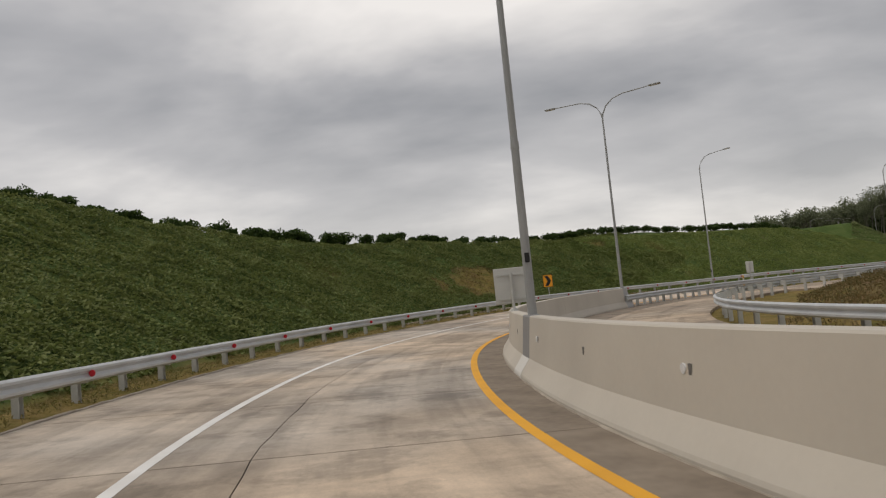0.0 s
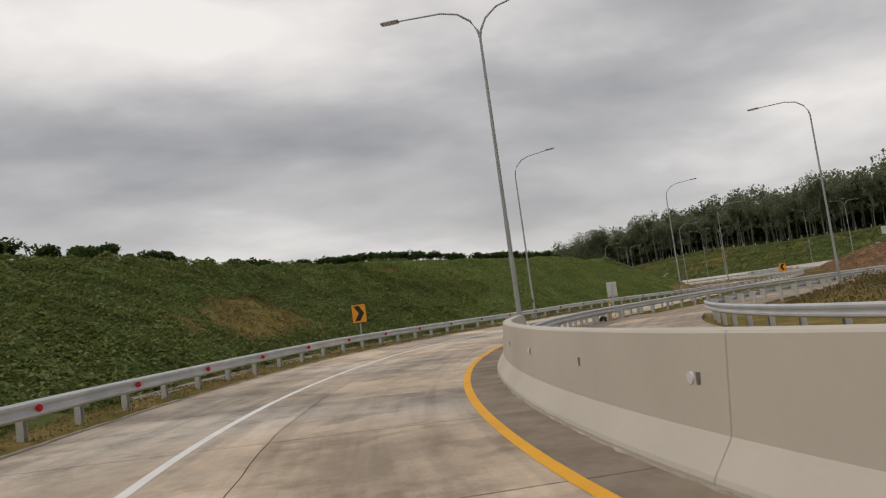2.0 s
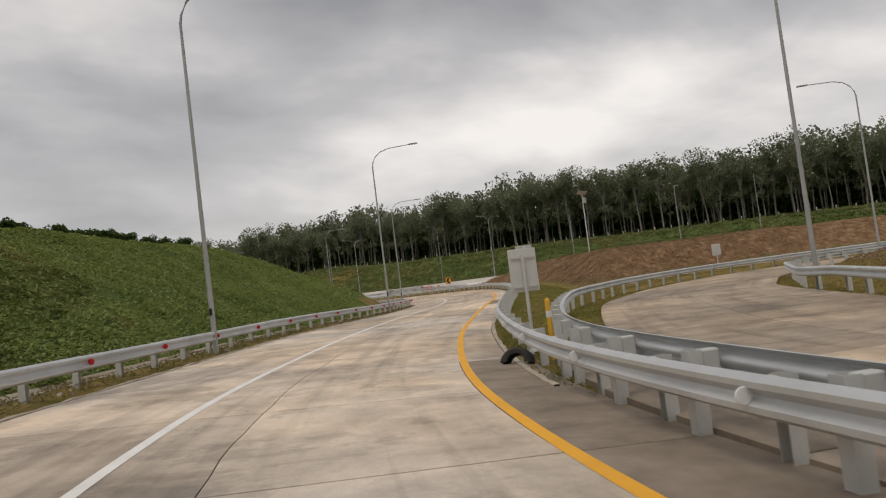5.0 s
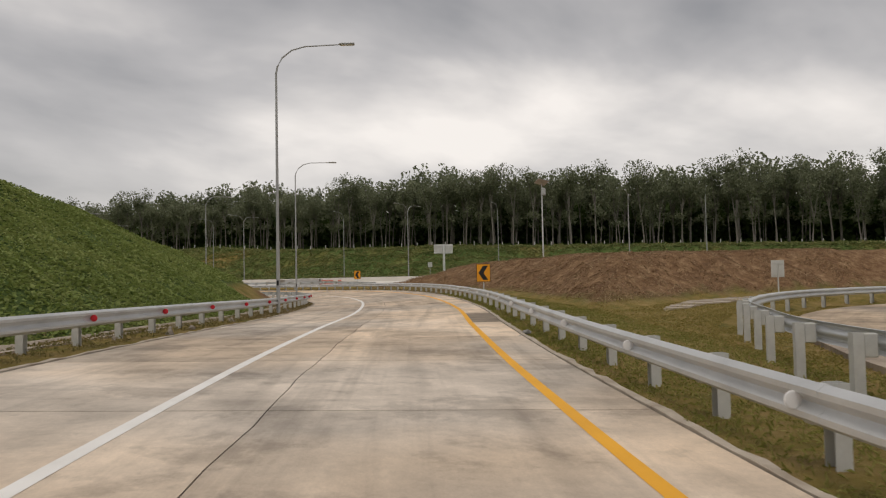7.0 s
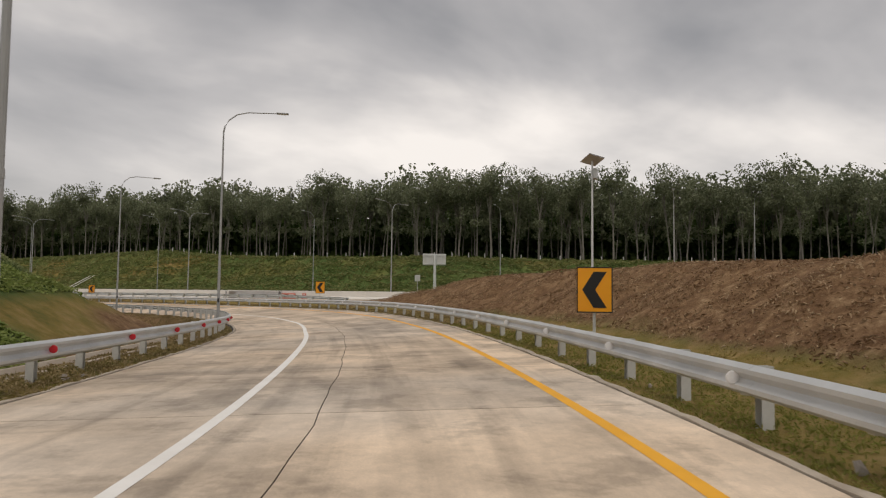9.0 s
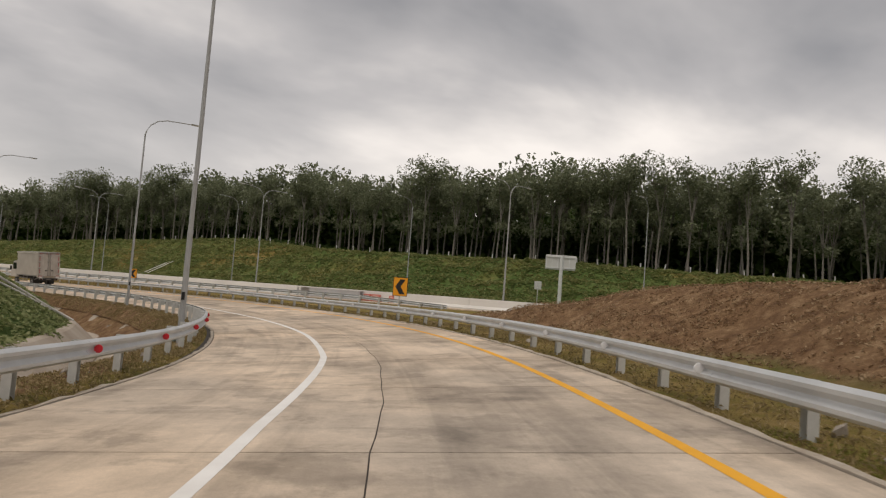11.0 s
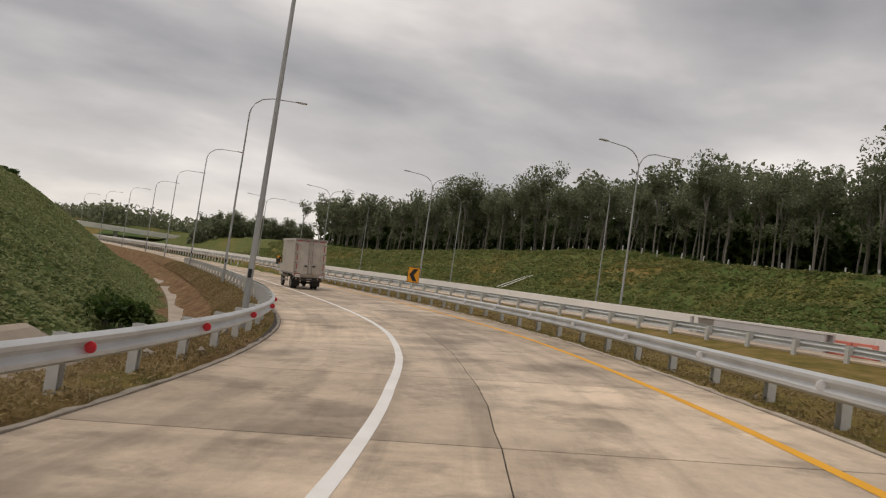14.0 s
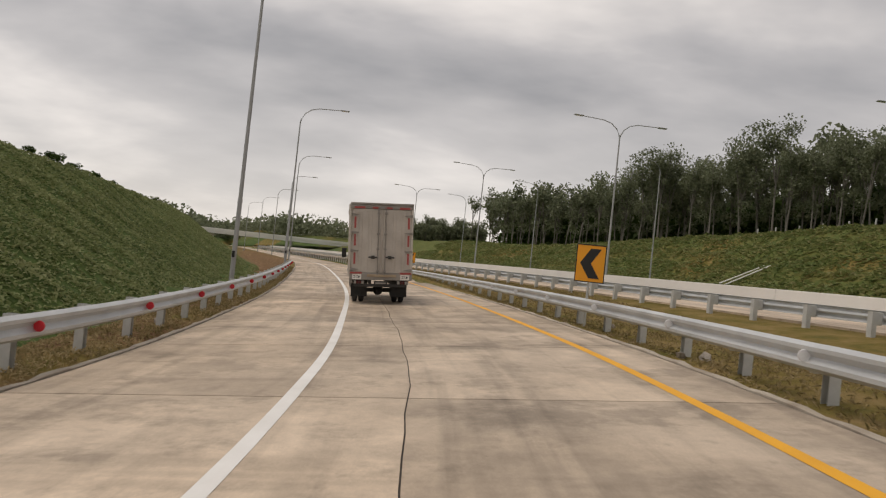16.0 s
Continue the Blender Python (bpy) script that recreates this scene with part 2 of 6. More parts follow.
def ground(x, y):
    """Height of the bare ground, and how far it is dirt and dry grass."""
    x, y = np.asarray(x, float), np.asarray(y, float)
    s, a = ROAD.near(x, y)
    ms, mo = WALL.near(x, y)
    mo = -mo                                   # east of the wall is positive
    zw, cc = np.interp(s, ROAD.s, ROAD.p[:, 2]), np.interp(s, ROAD.s, ROAD.p[:, 3])
    road = zw + cc * np.clip(a, -6.5, 4.5)
    q = s - S0
    n1, n2, n3 = wave(x, y, 0.22), wave(x, y, 0.9, 1.0), wave(x, y, 3.7, 2.5)
    z = road - 0.09
    # first green hill, left of the road
    top = (5.95 + 3.1 * sm(q, 48, 20) + 0.5 * sm(q, 55, 75)) * np.clip((131 - q) / 27, 0, 1) + 0.35 * n1
    up = np.maximum(0, a - 5.0) * 0.62 + 0.12 * n2 * sm(a, 5, 8)
    hill1 = np.minimum(up, top - 0.6 * np.exp(-np.abs(up - top))) + np.maximum(0, a - 22) * 0.012
    # drain valley and second hill
    v = sm(q, 122, 136)
    dip = v * (-1.5 * sm(a, 4.4, 6.8) + 1.15 * sm(a, 7.2, 8.6) * sm(q, 176, 168))
    top2 = np.clip((q - 141 + 0.35 * (a - 10)) * 0.62, 0, np.interp(q, (200, 222, 240, 266, 288, 315), (7.9, 7.8, 7.2, 6.8, 6.2, 4.0)) + 0.25 * n1)
    hill2 = np.minimum(np.maximum(0, a - 8.6) * 0.66 + 0.15 * n2 * sm(a, 9, 12), top2)
    left = np.where(a > 4.2, np.maximum(hill1, hill2) + dip, 0)
    z = z + np.where(a > 3.4, left, 0)
    z = np.where(a > 3.2, z + np.interp(a, (3.2, 3.4, 4.0, 4.6, 5.2), (0.05, 0.12, 0.17, 0.14, 0.06)) + 0.02 * n3, z)
    # right side
    r = a < -5.2
    flat = road + np.where(q > 60, np.interp(-a, (5.1, 5.3, 6.2, 7.4, 9.0), (-0.03, -0.01, 0.0, -0.06, -0.16)), -0.16) + 0.03 * n2 + 0.015 * n3
    _, oa = OUTER.near(x, y)
    inside = (oa < -0.5) | (q < 60)                          # on the loop road's side
    toe = np.minimum(-a - 9.5, np.where(q < 150, oa - 4.5, 99))
    cap = 2.55 * sm(q, 158, 138) + 0.12 * n1
    mound = np.minimum(np.maximum(0, toe) * 0.55 + 0.2 * n2 * sm(toe, 0, 2) + 0.08 * wave(x, y, 2.3, 4.0) * sm(toe, 0, 2), cap)
    far = 0.86
    brow = np.interp(y, (60, 80, 110, 130, 150, 180, 195, 212, 225, 250, 275, 290, 337), (5.5, 6.0, 6.7, 7.2, 7.9, 8.3, 8.7, 10.1, 9.4, 8.4, 7.2, 6.9, 8.1)) + 0.15 * n1
    rise = 1.6 + 0.02 * np.clip(mo, 0, 22) + np.clip(mo - 21 - 0.8 * n1, 0, 40) * 0.49 + 0.3 * np.sin(np.clip(mo - 20, 0, 30) * 1.5 + 1.5 * n1) * sm(mo, 22, 25) + 0.12 * n2 * sm(mo, 19, 22)
    # the rise behind the woods is added, unseen, to block sky between trunks
    bank = np.where(mo > 1.3, np.minimum(rise, brow - 0.5 * np.exp(-np.abs(rise - brow))) + np.clip(mo - 40, 0, 300) * 0.01 + 5.5 * sm(mo, 63, 80) * sm(ms, 530, 500), far - 0.06)
    right = np.where(mo > -8.8, bank, np.maximum(flat + mound, flat + (far - 0.1 - flat) * sm(mo, -14, -8.8)))
    right = np.where(inside & (mo < -14), -0.3 + 0.35 * sm(-oa, 9.6, 12) * sm(-a, 11.6, 14), right)
    isle = inside & (mo < -14) & r
    heap = sm(-oa, 10.5, 13) * sm(-a, 12.2, 15)
    right = np.where(isle, right + heap * (0.25 + 0.22 * n2 + 0.1 * n3), right)
    z = np.where(r, right, z)
    dirt = np.where(r & (mo < -8), sm(mound, 0.05, 0.5), 0)
    dirt = np.where((a > 4) & (q > 110), np.maximum(dirt, sm(hill2, 0.35, 0.0) * sm(hill1, .6, .1) * 0.8 * np.where(q > 138, sm(a, 8.3, 7.5), 1)), dirt)
    dirt = np.where((a > 3.6) & (a < 6.5), np.maximum(dirt, 0.9 * sm(q, 116, 120) * sm(q, 135, 130)), dirt)
    dirt = np.where((a > 3.2) & (a < 5.6) & (q > 136), np.maximum(dirt, 0.45 + 0.3 * n2), dirt)
    dirt = np.where(isle, heap * (0.30 + 0.5 * sm(n2, -0.3, 0.6)), dirt)
    dry = np.where(r & (mo < 0), 1 - dirt, 0)
    dry = np.where((a > 3) & (a < np.where(q > 112, 7.6, 5)), 0.8, dry)
    bare = sm(wave(x, y, 0.31, 7.0) + 0.35 * n2, 0.15, 0.7) * sm(a, 5.5, 7.5) * sm(q, 34, 46) * sm(q, 84, 74) * sm(a, 15.5, 12.5)
    dry = np.where(a > 5, np.maximum(dry, 0.75 * bare), dry)
    dirt = np.where(a > 5, np.maximum(dirt, 0.12 * bare), dirt)
    dry = np.where(mo > 16, 0.14 + 0.2 * sm(y, 160, 200) + 0.45 * sm(n1, 0.2, 1.0) * sm(mo, 22, 25), dry)
    return z, np.clip(dirt, 0, 1), np.clip(dry, 0, 1), s, a, mo


def gz(x, y):
    return float(ground(np.array([x]), np.array([y]))[0][0])


def axis(lo, hi, step, far):
    core = np.arange(lo, hi + step, step)
    out = step * 1.35 ** np.arange(1, 40)
    out = np.cumsum(out)
    out = out[out < far]
    return np.concatenate([lo - out[::-1], core, hi + out])


def ground_material():
    m = bpy.data.materials.new("ground_cover")
    m.use_nodes = True
    n, l = m.node_tree.nodes, m.node_tree.links
    bs = n["Principled BSDF"]
    bs.inputs["Roughness"].default_value, bs.inputs["Specular IOR Level"].default_value = 0.95, 0.15
    tc = n.new("ShaderNodeTexCoord")

    def noise_tex(scale, detail=5, rough=0.6):
        q = n.new("ShaderNodeTexNoise")
        q.inputs["Scale"].default_value, q.inputs["Detail"].default_value, q.inputs["Roughness"].default_value = scale, detail, rough
        l.new(tc.outputs["Object"], q.inputs["Vector"])
        return q.outputs[0]

    def ramp_of(src, stops):
        r = n.new("ShaderNodeValToRGB")
        e = r.color_ramp.elements
        e[0].position, e[0].color = stops[0][0], (*stops[0][1], 1)
        e[1].position, e[1].color = stops[-1][0], (*stops[-1][1], 1)
        for pos, c in stops[1:-1]:
            e.new(pos).color = (*c, 1)
        l.new(src, r.inputs[0])
        return r.outputs[0]

    def mixed(f, a, b):
        q = n.new("ShaderNodeMix")
        q.data_type = "RGBA"
        l.new(f, q.inputs[0]), l.new(a, q.inputs[6]), l.new(b, q.inputs[7])
        return q.outputs[2]

    green = ramp_of(noise_tex(0.35, 8), [(0.3, (0.052, 0.082, 0.022)), (0.5, (0.078, 0.118, 0.032)), (0.64, (0.11, 0.142, 0.045)), (0.75, (0.15, 0.14, 0.06))])
    dirt = ramp_of(noise_tex(1.6, 10, 0.8), [(0.32, (0.070, 0.036, 0.018)), (0.48, (0.172, 0.098, 0.050)), (0.58, (0.265, 0.168, 0.092)), (0.72, (0.45, 0.335, 0.21))])
    dry = ramp_of(noise_tex(1.1, 8, 0.7), [(0.3, (0.09, 0.095, 0.022)), (0.48, (0.20, 0.15, 0.042)), (0.68, (0.30, 0.21, 0.09))])
    at_d, at_y = n.new("ShaderNodeAttribute"), n.new("ShaderNodeAttribute")
    at_d.attribute_name, at_y.attribute_name = "dirt", "dry"

    def edged(at):
        q = n.new("ShaderNodeMath")
        q.operation = "MULTIPLY_ADD"
        q.inputs[1].default_value = 1.6
        l.new(at.outputs["Fac"], q.inputs[0])
        w = n.new("ShaderNodeMath")
        w.operation = "MULTIPLY_ADD"
        w.inputs[1].default_value, w.inputs[2].default_value = 1.2, -0.9
        l.new(noise_tex(0.9, 6), w.inputs[0])
        l.new(w.outputs[0], q.inputs[2])
        q.use_clamp = True
        return q.outputs[0]

    col = mixed(edged(at_d), mixed(edged(at_y), green, dry), dirt)
    l.new(col, bs.inputs["Base Color"])
    bp = n.new("ShaderNodeBump")
    bp.inputs["Strength"].default_value, bp.inputs["Distance"].default_value = 0.9, 0.12
    l.new(noise_tex(4.5, 8, 0.7), bp.inputs["Height"])
    l.new(bp.outputs[0], bs.inputs["Normal"])
    return m


def mesh_object(name, verts, faces, material, smooth=False):
    me = bpy.data.meshes.new(name)
    me.from_pydata(verts, [], faces)
    me.validate()
    if material:
        me.materials.append(material)
    if smooth:
        me.shade_smooth()
    return new(name, me)


def build_ground():
    gx, gy = axis(-45, 150, 1.1, 2500), axis(-30, 300, 1.1, 2500)
    X, Y = np.meshgrid(gx, gy)
    z, dirt, dry, s, a, mo = ground(X.ravel(), Y.ravel())
    nx, ny = len(gx), len(gy)
    verts = np.stack([X.ravel(), Y.ravel(), z], 1)
    i = (np.arange(ny - 1)[:, None] * nx + np.arange(nx - 1)[None, :]).ravel()
    faces = np.stack([i, i + 1, i + nx + 1, i + nx], 1)
    strip = ((a > 2.2) & (a < 5.3)) | ((a < -5.0) & (a > -8.3) & (s > S0 + 64) & (s < S0 + 250))
    verts[strip & (s > S0 - 26) & (s < S0 + 262), 2] -= 0.16
    ob = mesh_object("ground", verts.tolist(), faces.tolist(), GROUND, True)
    for key, val in (("dirt", dirt), ("dry", dry)):
        at = ob.data.attributes.new(key, "FLOAT", "POINT")
        at.data.foreach_set("value", val.astype(np.float32))
    return tagged(ob, "green creeper slopes, dry grass verges and bare brown earth", "ground", kind="structure")


GROUND = ground_material()
build_ground()


def verge(label, s0, s1, offsets):
    """A finely shaped strip of soil and turf beside the slabs."""
    ss = np.arange(s0, s1, 0.5)
    px = [np.interp(ss, ROAD.s, ROAD.p[:, k]) for k in (0, 1)]
    tx, ty = np.interp(ss, ROAD.s, ROAD.t[:, 0]), np.interp(ss, ROAD.s, ROAD.t[:, 1])
    off = np.array(offsets)[None, :] + np.array([edge_stray(q) if offsets[0] > 0 else 0 for q in ss])[:, None] * np.linspace(1, 0, len(offsets))
    x, y = px[0][:, None] - ty[:, None] * off, px[1][:, None] + tx[:, None] * off
    z, dirt, dry, s, a, mo = ground(x.ravel(), y.ravel())
    n = len(offsets)
    i = (np.arange(len(ss) - 1)[:, None] * n + np.arange(n - 1)[None, :]).ravel()
    faces = np.stack([i, i + 1, i + n + 1, i + n] if offsets[0] > offsets[-1] else [i, i + n, i + n + 1, i + 1], 1)
    ob = mesh_object("verge", np.stack([x.ravel(), y.ravel(), z], 1).tolist(), faces.tolist(), GROUND, True)
    for key, val in (("dirt", dirt), ("dry", dry)):
        ob.data.attributes.new(key, "FLOAT", "POINT").data.foreach_set("value", val.astype(np.float32))
    tagged(ob, label, "verge", kind="structure")


verge("uneven soil and turf verge under the outer rail", S0 - 26, S0 + 260, (3.22, 3.4, 3.65, 3.95, 4.3, 4.65, 5.0, 5.4))
verge("uneven turf verge under the inner rail", S0 + 64, S0 + 250, (-5.12, -5.25, -5.5, -5.8, -6.2, -6.7, -7.3, -7.9, -8.4))


# ---- small building helpers ----
def part(name, bm, material, parent=None, label=""):
    """A bmesh as one mesh object under a thing or a part."""
    me = bpy.data.meshes.new(name)
    bm.to_mesh(me)
    bm.free()
    if material:
        me.materials.append(material)
    ob = new(name, me)
    ob.parent = parent
    if label:
        tagged(ob, label)
    return ob


def share(name, me, parent, m):
    """One more object on a mesh that others use too."""
    ob = new(name, me)
    ob.parent = parent
    ob.matrix_local = m
    return ob


def box(bm, x0, y0, z0, x1, y1, z1, bevel=0.0, m=None):
    vs = [bm.verts.new(p) for p in ((x0, y0, z0), (x1, y0, z0), (x1, y1, z0), (x0, y1, z0), (x0, y0, z1), (x1, y0, z1), (x1, y1, z1), (x0, y1, z1))]
    fs = [bm.faces.new([vs[k] for k in f]) for f in ((3, 2, 1, 0), (4, 5, 6, 7), (0, 1, 5, 4), (1, 2, 6, 5), (2, 3, 7, 6), (3, 0, 4, 7))]
    if bevel:
        es = list({e for f in fs for e in f.edges})
        r = bmesh.ops.bevel(bm, geom=es, offset=bevel, segments=1, affect="EDGES")
        vs = list({v for f in r["faces"] for v in f.verts} | {v for v in vs if v.is_valid})
    if m is not None:
        bmesh.ops.transform(bm, matrix=m, verts=[v for v in vs if v.is_valid])
    return vs


def tube(bm, pts, radii, sides=8, cap=True):
    """A round bar through points, with a radius at each."""
    rings = []
    pts = [Vector(p) for p in pts]
    for i, p in enumerate(pts):
        d = (pts[min(i + 1, len(pts) - 1)] - pts[max(i - 1, 0)]).normalized()
        ref = Vector((0, 0, 1)) if abs(d.z) < 0.9 else Vector((0, 1, 0))
        u = d.cross(ref).normalized()
        w = d.cross(u)
        r = radii[i] if hasattr(radii, "__len__") else radii
        rings.append([bm.verts.new(p + r * (math.cos(k * math.tau / sides) * u + math.sin(k * math.tau / sides) * w)) for k in range(sides)])
    for a, b in zip(rings, rings[1:]):
        for k in range(sides):
            bm.faces.new((a[k], a[(k + 1) % sides], b[(k + 1) % sides], b[k]))
    if cap:
        bm.faces.new(rings[0][::-1]), bm.faces.new(rings[-1])
    bmesh.ops.recalc_face_normals(bm, faces=bm.faces)
    return rings


def sweep(bm, stations, profile, closed=True, caps=True):
    """A profile of (outward, up) carried along stations of (point, outward vector)."""
    rings = [[bm.verts.new(p + o * u + Vector((0, 0, v))) for u, v in profile] for p, o in stations]
    n = len(profile)
    for a, b in zip(rings, rings[1:]):
        for k in range(n if closed else n - 1):
            bm.faces.new((a[k], a[(k + 1) % n], b[(k + 1) % n], b[k]))
    if caps and closed:
        bm.faces.new(rings[0][::-1]), bm.faces.new(rings[-1])
    bmesh.ops.recalc_face_normals(bm, faces=bm.faces)


def thing(name, label, category, m=None, group="", kind=""):
    ob = new(name)
    if m is not None:
        ob.matrix_world = m
    ob.empty_display_size = 0.3
    return tagged(ob, label, category, group, kind)


def turn_to(tx, ty):
    """Degrees about z that bring +y onto the direction (tx, ty)."""
    return math.degrees(math.atan2(-tx, ty))


# ---- the road: cast slabs, edge lines ----
def concrete_road_material(name, pale, grey):
    m = bpy.data.materials.new(name)
    m.use_nodes = True
    n, l = m.node_tree.nodes, m.node_tree.links
    bs = n["Principled BSDF"]
    bs.inputs["Roughness"].default_value, bs.inputs["Specular IOR Level"].default_value = 0.78, 0.35
    uv = n.new("ShaderNodeUVMap")
    uv.uv_map = "lane"

    def tex(sx, sy, scale, detail, rough, warp=0.0, shift=0.0):
        mp = n.new("ShaderNodeMapping")
        mp.inputs["Scale"].default_value, mp.inputs["Location"].default_value = (sx, sy, 1), (shift, shift * 1.7, shift)
        l.new(uv.outputs[0], mp.inputs[0])
        q = n.new("ShaderNodeTexNoise")
        for k, v in (("Scale", scale), ("Detail", detail), ("Roughness", rough), ("Distortion", warp)):
            q.inputs[k].default_value = v
        l.new(mp.outputs[0], q.inputs["Vector"])
        return q.outputs[0]

    def rng_of(src, lo, hi, a, b):
        r = n.new("ShaderNodeMapRange")
        for k, v in (("From Min", lo), ("From Max", hi), ("To Min", a), ("To Max", b)):
            r.inputs[k].default_value = v
        l.new(src, r.inputs["Value"])
        return r.outputs[0]

    def times(a, b):
        q = n.new("ShaderNodeMath")
        q.operation = "MULTIPLY"
        l.new(a, q.inputs[0]), l.new(b, q.inputs[1])
        return q.outputs[0]

    tone = n.new("ShaderNodeMix")
    tone.data_type = "RGBA"
    tone.inputs[6].default_value, tone.inputs[7].default_value = (*pale, 1), (*grey, 1)
    way = n.new("ShaderNodeSeparateXYZ")
    l.new(uv.outputs[0], way.inputs[0])
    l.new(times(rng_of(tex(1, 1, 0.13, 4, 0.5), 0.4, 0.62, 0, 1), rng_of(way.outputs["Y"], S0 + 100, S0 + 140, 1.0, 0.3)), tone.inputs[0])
    inf = n.new("ShaderNodeObjectInfo")
    f = rng_of(inf.outputs["Random"], 0, 1, 0.80, 1.12)
    f = times(f, rng_of(way.outputs["Y"], S0 + 18, S0 + 75, 0.86, 1.04))                      # darker towards the start and the end of the ramp
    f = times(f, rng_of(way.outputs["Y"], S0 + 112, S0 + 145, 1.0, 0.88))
    f = times(f, rng_of(tex(1.0, 0.7, 0.5, 8, 0.66, 0.1, 3.0), 0.36, 0.64, 1.25, 0.68))      # broad damp and dust stains
    f = times(f, rng_of(tex(0.8, 0.8, 0.9, 9, 0.68, 0.15, 9.0), 0.52, 0.60, 1.06, 0.78))        # patches with an edge
    f = times(f, rng_of(tex(2.6, 0.12, 0.8, 4, 0.55, 0.5, 17.0), 0.48, 0.66, 1.05, 0.80))       # tyre wear along the lane
    f = times(f, rng_of(tex(0.25, 1.3, 0.7, 6, 0.6, 0.3, 29.0), 0.56, 0.66, 1.02, 0.84))      # smears across the slabs
    f = times(f, rng_of(tex(1, 1, 9.0, 5, 0.7, 0, 5.0), 0.3, 0.7, 1.07, 0.93))
    f = times(f, rng_of(tex(1, 1, 45.0, 3, 0.7, 0, 8.0), 0.3, 0.7, 1.08, 0.92))
    vm = n.new("ShaderNodeVectorMath")
    vm.operation = "SCALE"
    l.new(tone.outputs[2], vm.inputs[0]), l.new(f, vm.inputs["Scale"])
    l.new(vm.outputs[0], bs.inputs["Base Color"])
    bp = n.new("ShaderNodeBump")
    bp.inputs["Strength"].default_value, bp.inputs["Distance"].default_value = 0.3, 0.004
    l.new(tex(1, 3, 28.0, 3, 0.6), bp.inputs["Height"])
    l.new(bp.outputs[0], bs.inputs["Normal"])
    return m


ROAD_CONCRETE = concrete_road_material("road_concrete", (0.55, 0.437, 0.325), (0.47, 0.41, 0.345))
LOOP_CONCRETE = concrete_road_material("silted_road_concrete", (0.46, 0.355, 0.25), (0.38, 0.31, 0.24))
GUTTER_CONCRETE = mat("stained_gutter_concrete", (0.36, 0.295, 0.225), 0.85, 0, (0.145, 0.112, 0.082), 1.1, 9, 0.3, 0.006, obj=0.2)
EDGE_L, EDGE_R, JOINT = 3.2, -5.1, -1.1
KERB_CONCRETE = mat("kerb_concrete", (0.52, 0.46, 0.38), 0.9, 0, (0.26, 0.21, 0.16), 2.2, 14, 0.3, 0.01)
SLAB_K, SLAB_Q = (-16, -8, 0, 8, 14, 18), (16.9, 53.24, 89.22, 127.3, 156.2, 176.4)


def slab(track, s0, s1, a0, a1, h, parent, material, nu=7, nv=3, gap=0.0075):
    """One cast slab between two stations and two offsets, with eased edges and a 12 cm depth."""
    s0, s1, a0, a1 = s0 + gap + 0.008, s1 - gap - 0.008, a0 - gap, a1 + gap
    ss, aa = np.linspace(s0, s1, nu), np.linspace(a0, a1, nv)
    verts, faces, uv = [], [], []
    for i, s in enumerate(ss):
        for j, a in enumerate(aa):
            if min(abs(a - JOINT + gap), abs(a - JOINT - gap)) < 1e-6:
                a += float(np.interp(s - S0, STRAY_Q, STRAY_JOINT)) + 0.02 * math.sin(1.1 * s) + 0.012 * math.sin(2.7 * s)
            if abs(a - EDGE_L + gap) < 1e-6:
                a += edge_stray(s)
            verts.append(track.point(s, a, h))
            uv.append((a, s))
    for i in range(nu - 1):
        for j in range(nv - 1):
            k = i * nv + j
            faces.append((k, k + nv, k + nv + 1, k + 1))
    top_faces = len(faces)
    rim = [j for j in range(nv)] + [i * nv + nv - 1 for i in range(1, nu)] + [(nu - 1) * nv + j for j in range(nv - 2, -1, -1)] + [i * nv for i in range(nu - 2, 0, -1)]
    base, nr = len(verts), len(rim)
    for dz in (0.0, 0.14):
        for k in rim:
            verts.append(verts[k] - Vector((0, 0, dz)))
            uv.append(uv[k])
    for q in range(nr):
        w = (q + 1) % nr
        faces.append((base + q, base + w, base + nr + w, base + nr + q))
    o = verts[0].copy()
    ob = mesh_object("slab", [v - o for v in verts], faces, material)
    lay = ob.data.uv_layers.new(name="lane")
    for lp in ob.data.loops:
        lay.data[lp.index].uv = uv[lp.vertex_index]
    ob.data.polygons.foreach_set("use_smooth", [i < top_faces for i in range(len(faces))])
    ob.location = o
    ob.parent = parent
    return ob


def ribbon(name, track, s0, s1, a, width, h, material, parent, label, step=1.0):
    """A painted line 4 mm over the slabs."""
    ss = np.arange(s0, s1 + 0.01, step)
    verts, faces = [], []
    for i, s in enumerate(ss):
        for da in (-width / 2, width / 2):
            verts.append(track.point(s, (a(s) if callable(a) else a) + da, h))
        if i:
            faces.append((2 * i - 2, 2 * i - 1, 2 * i + 1, 2 * i))
    ob = mesh_object(name, verts, faces, material)
    ob.parent = parent
    return tagged(ob, label)


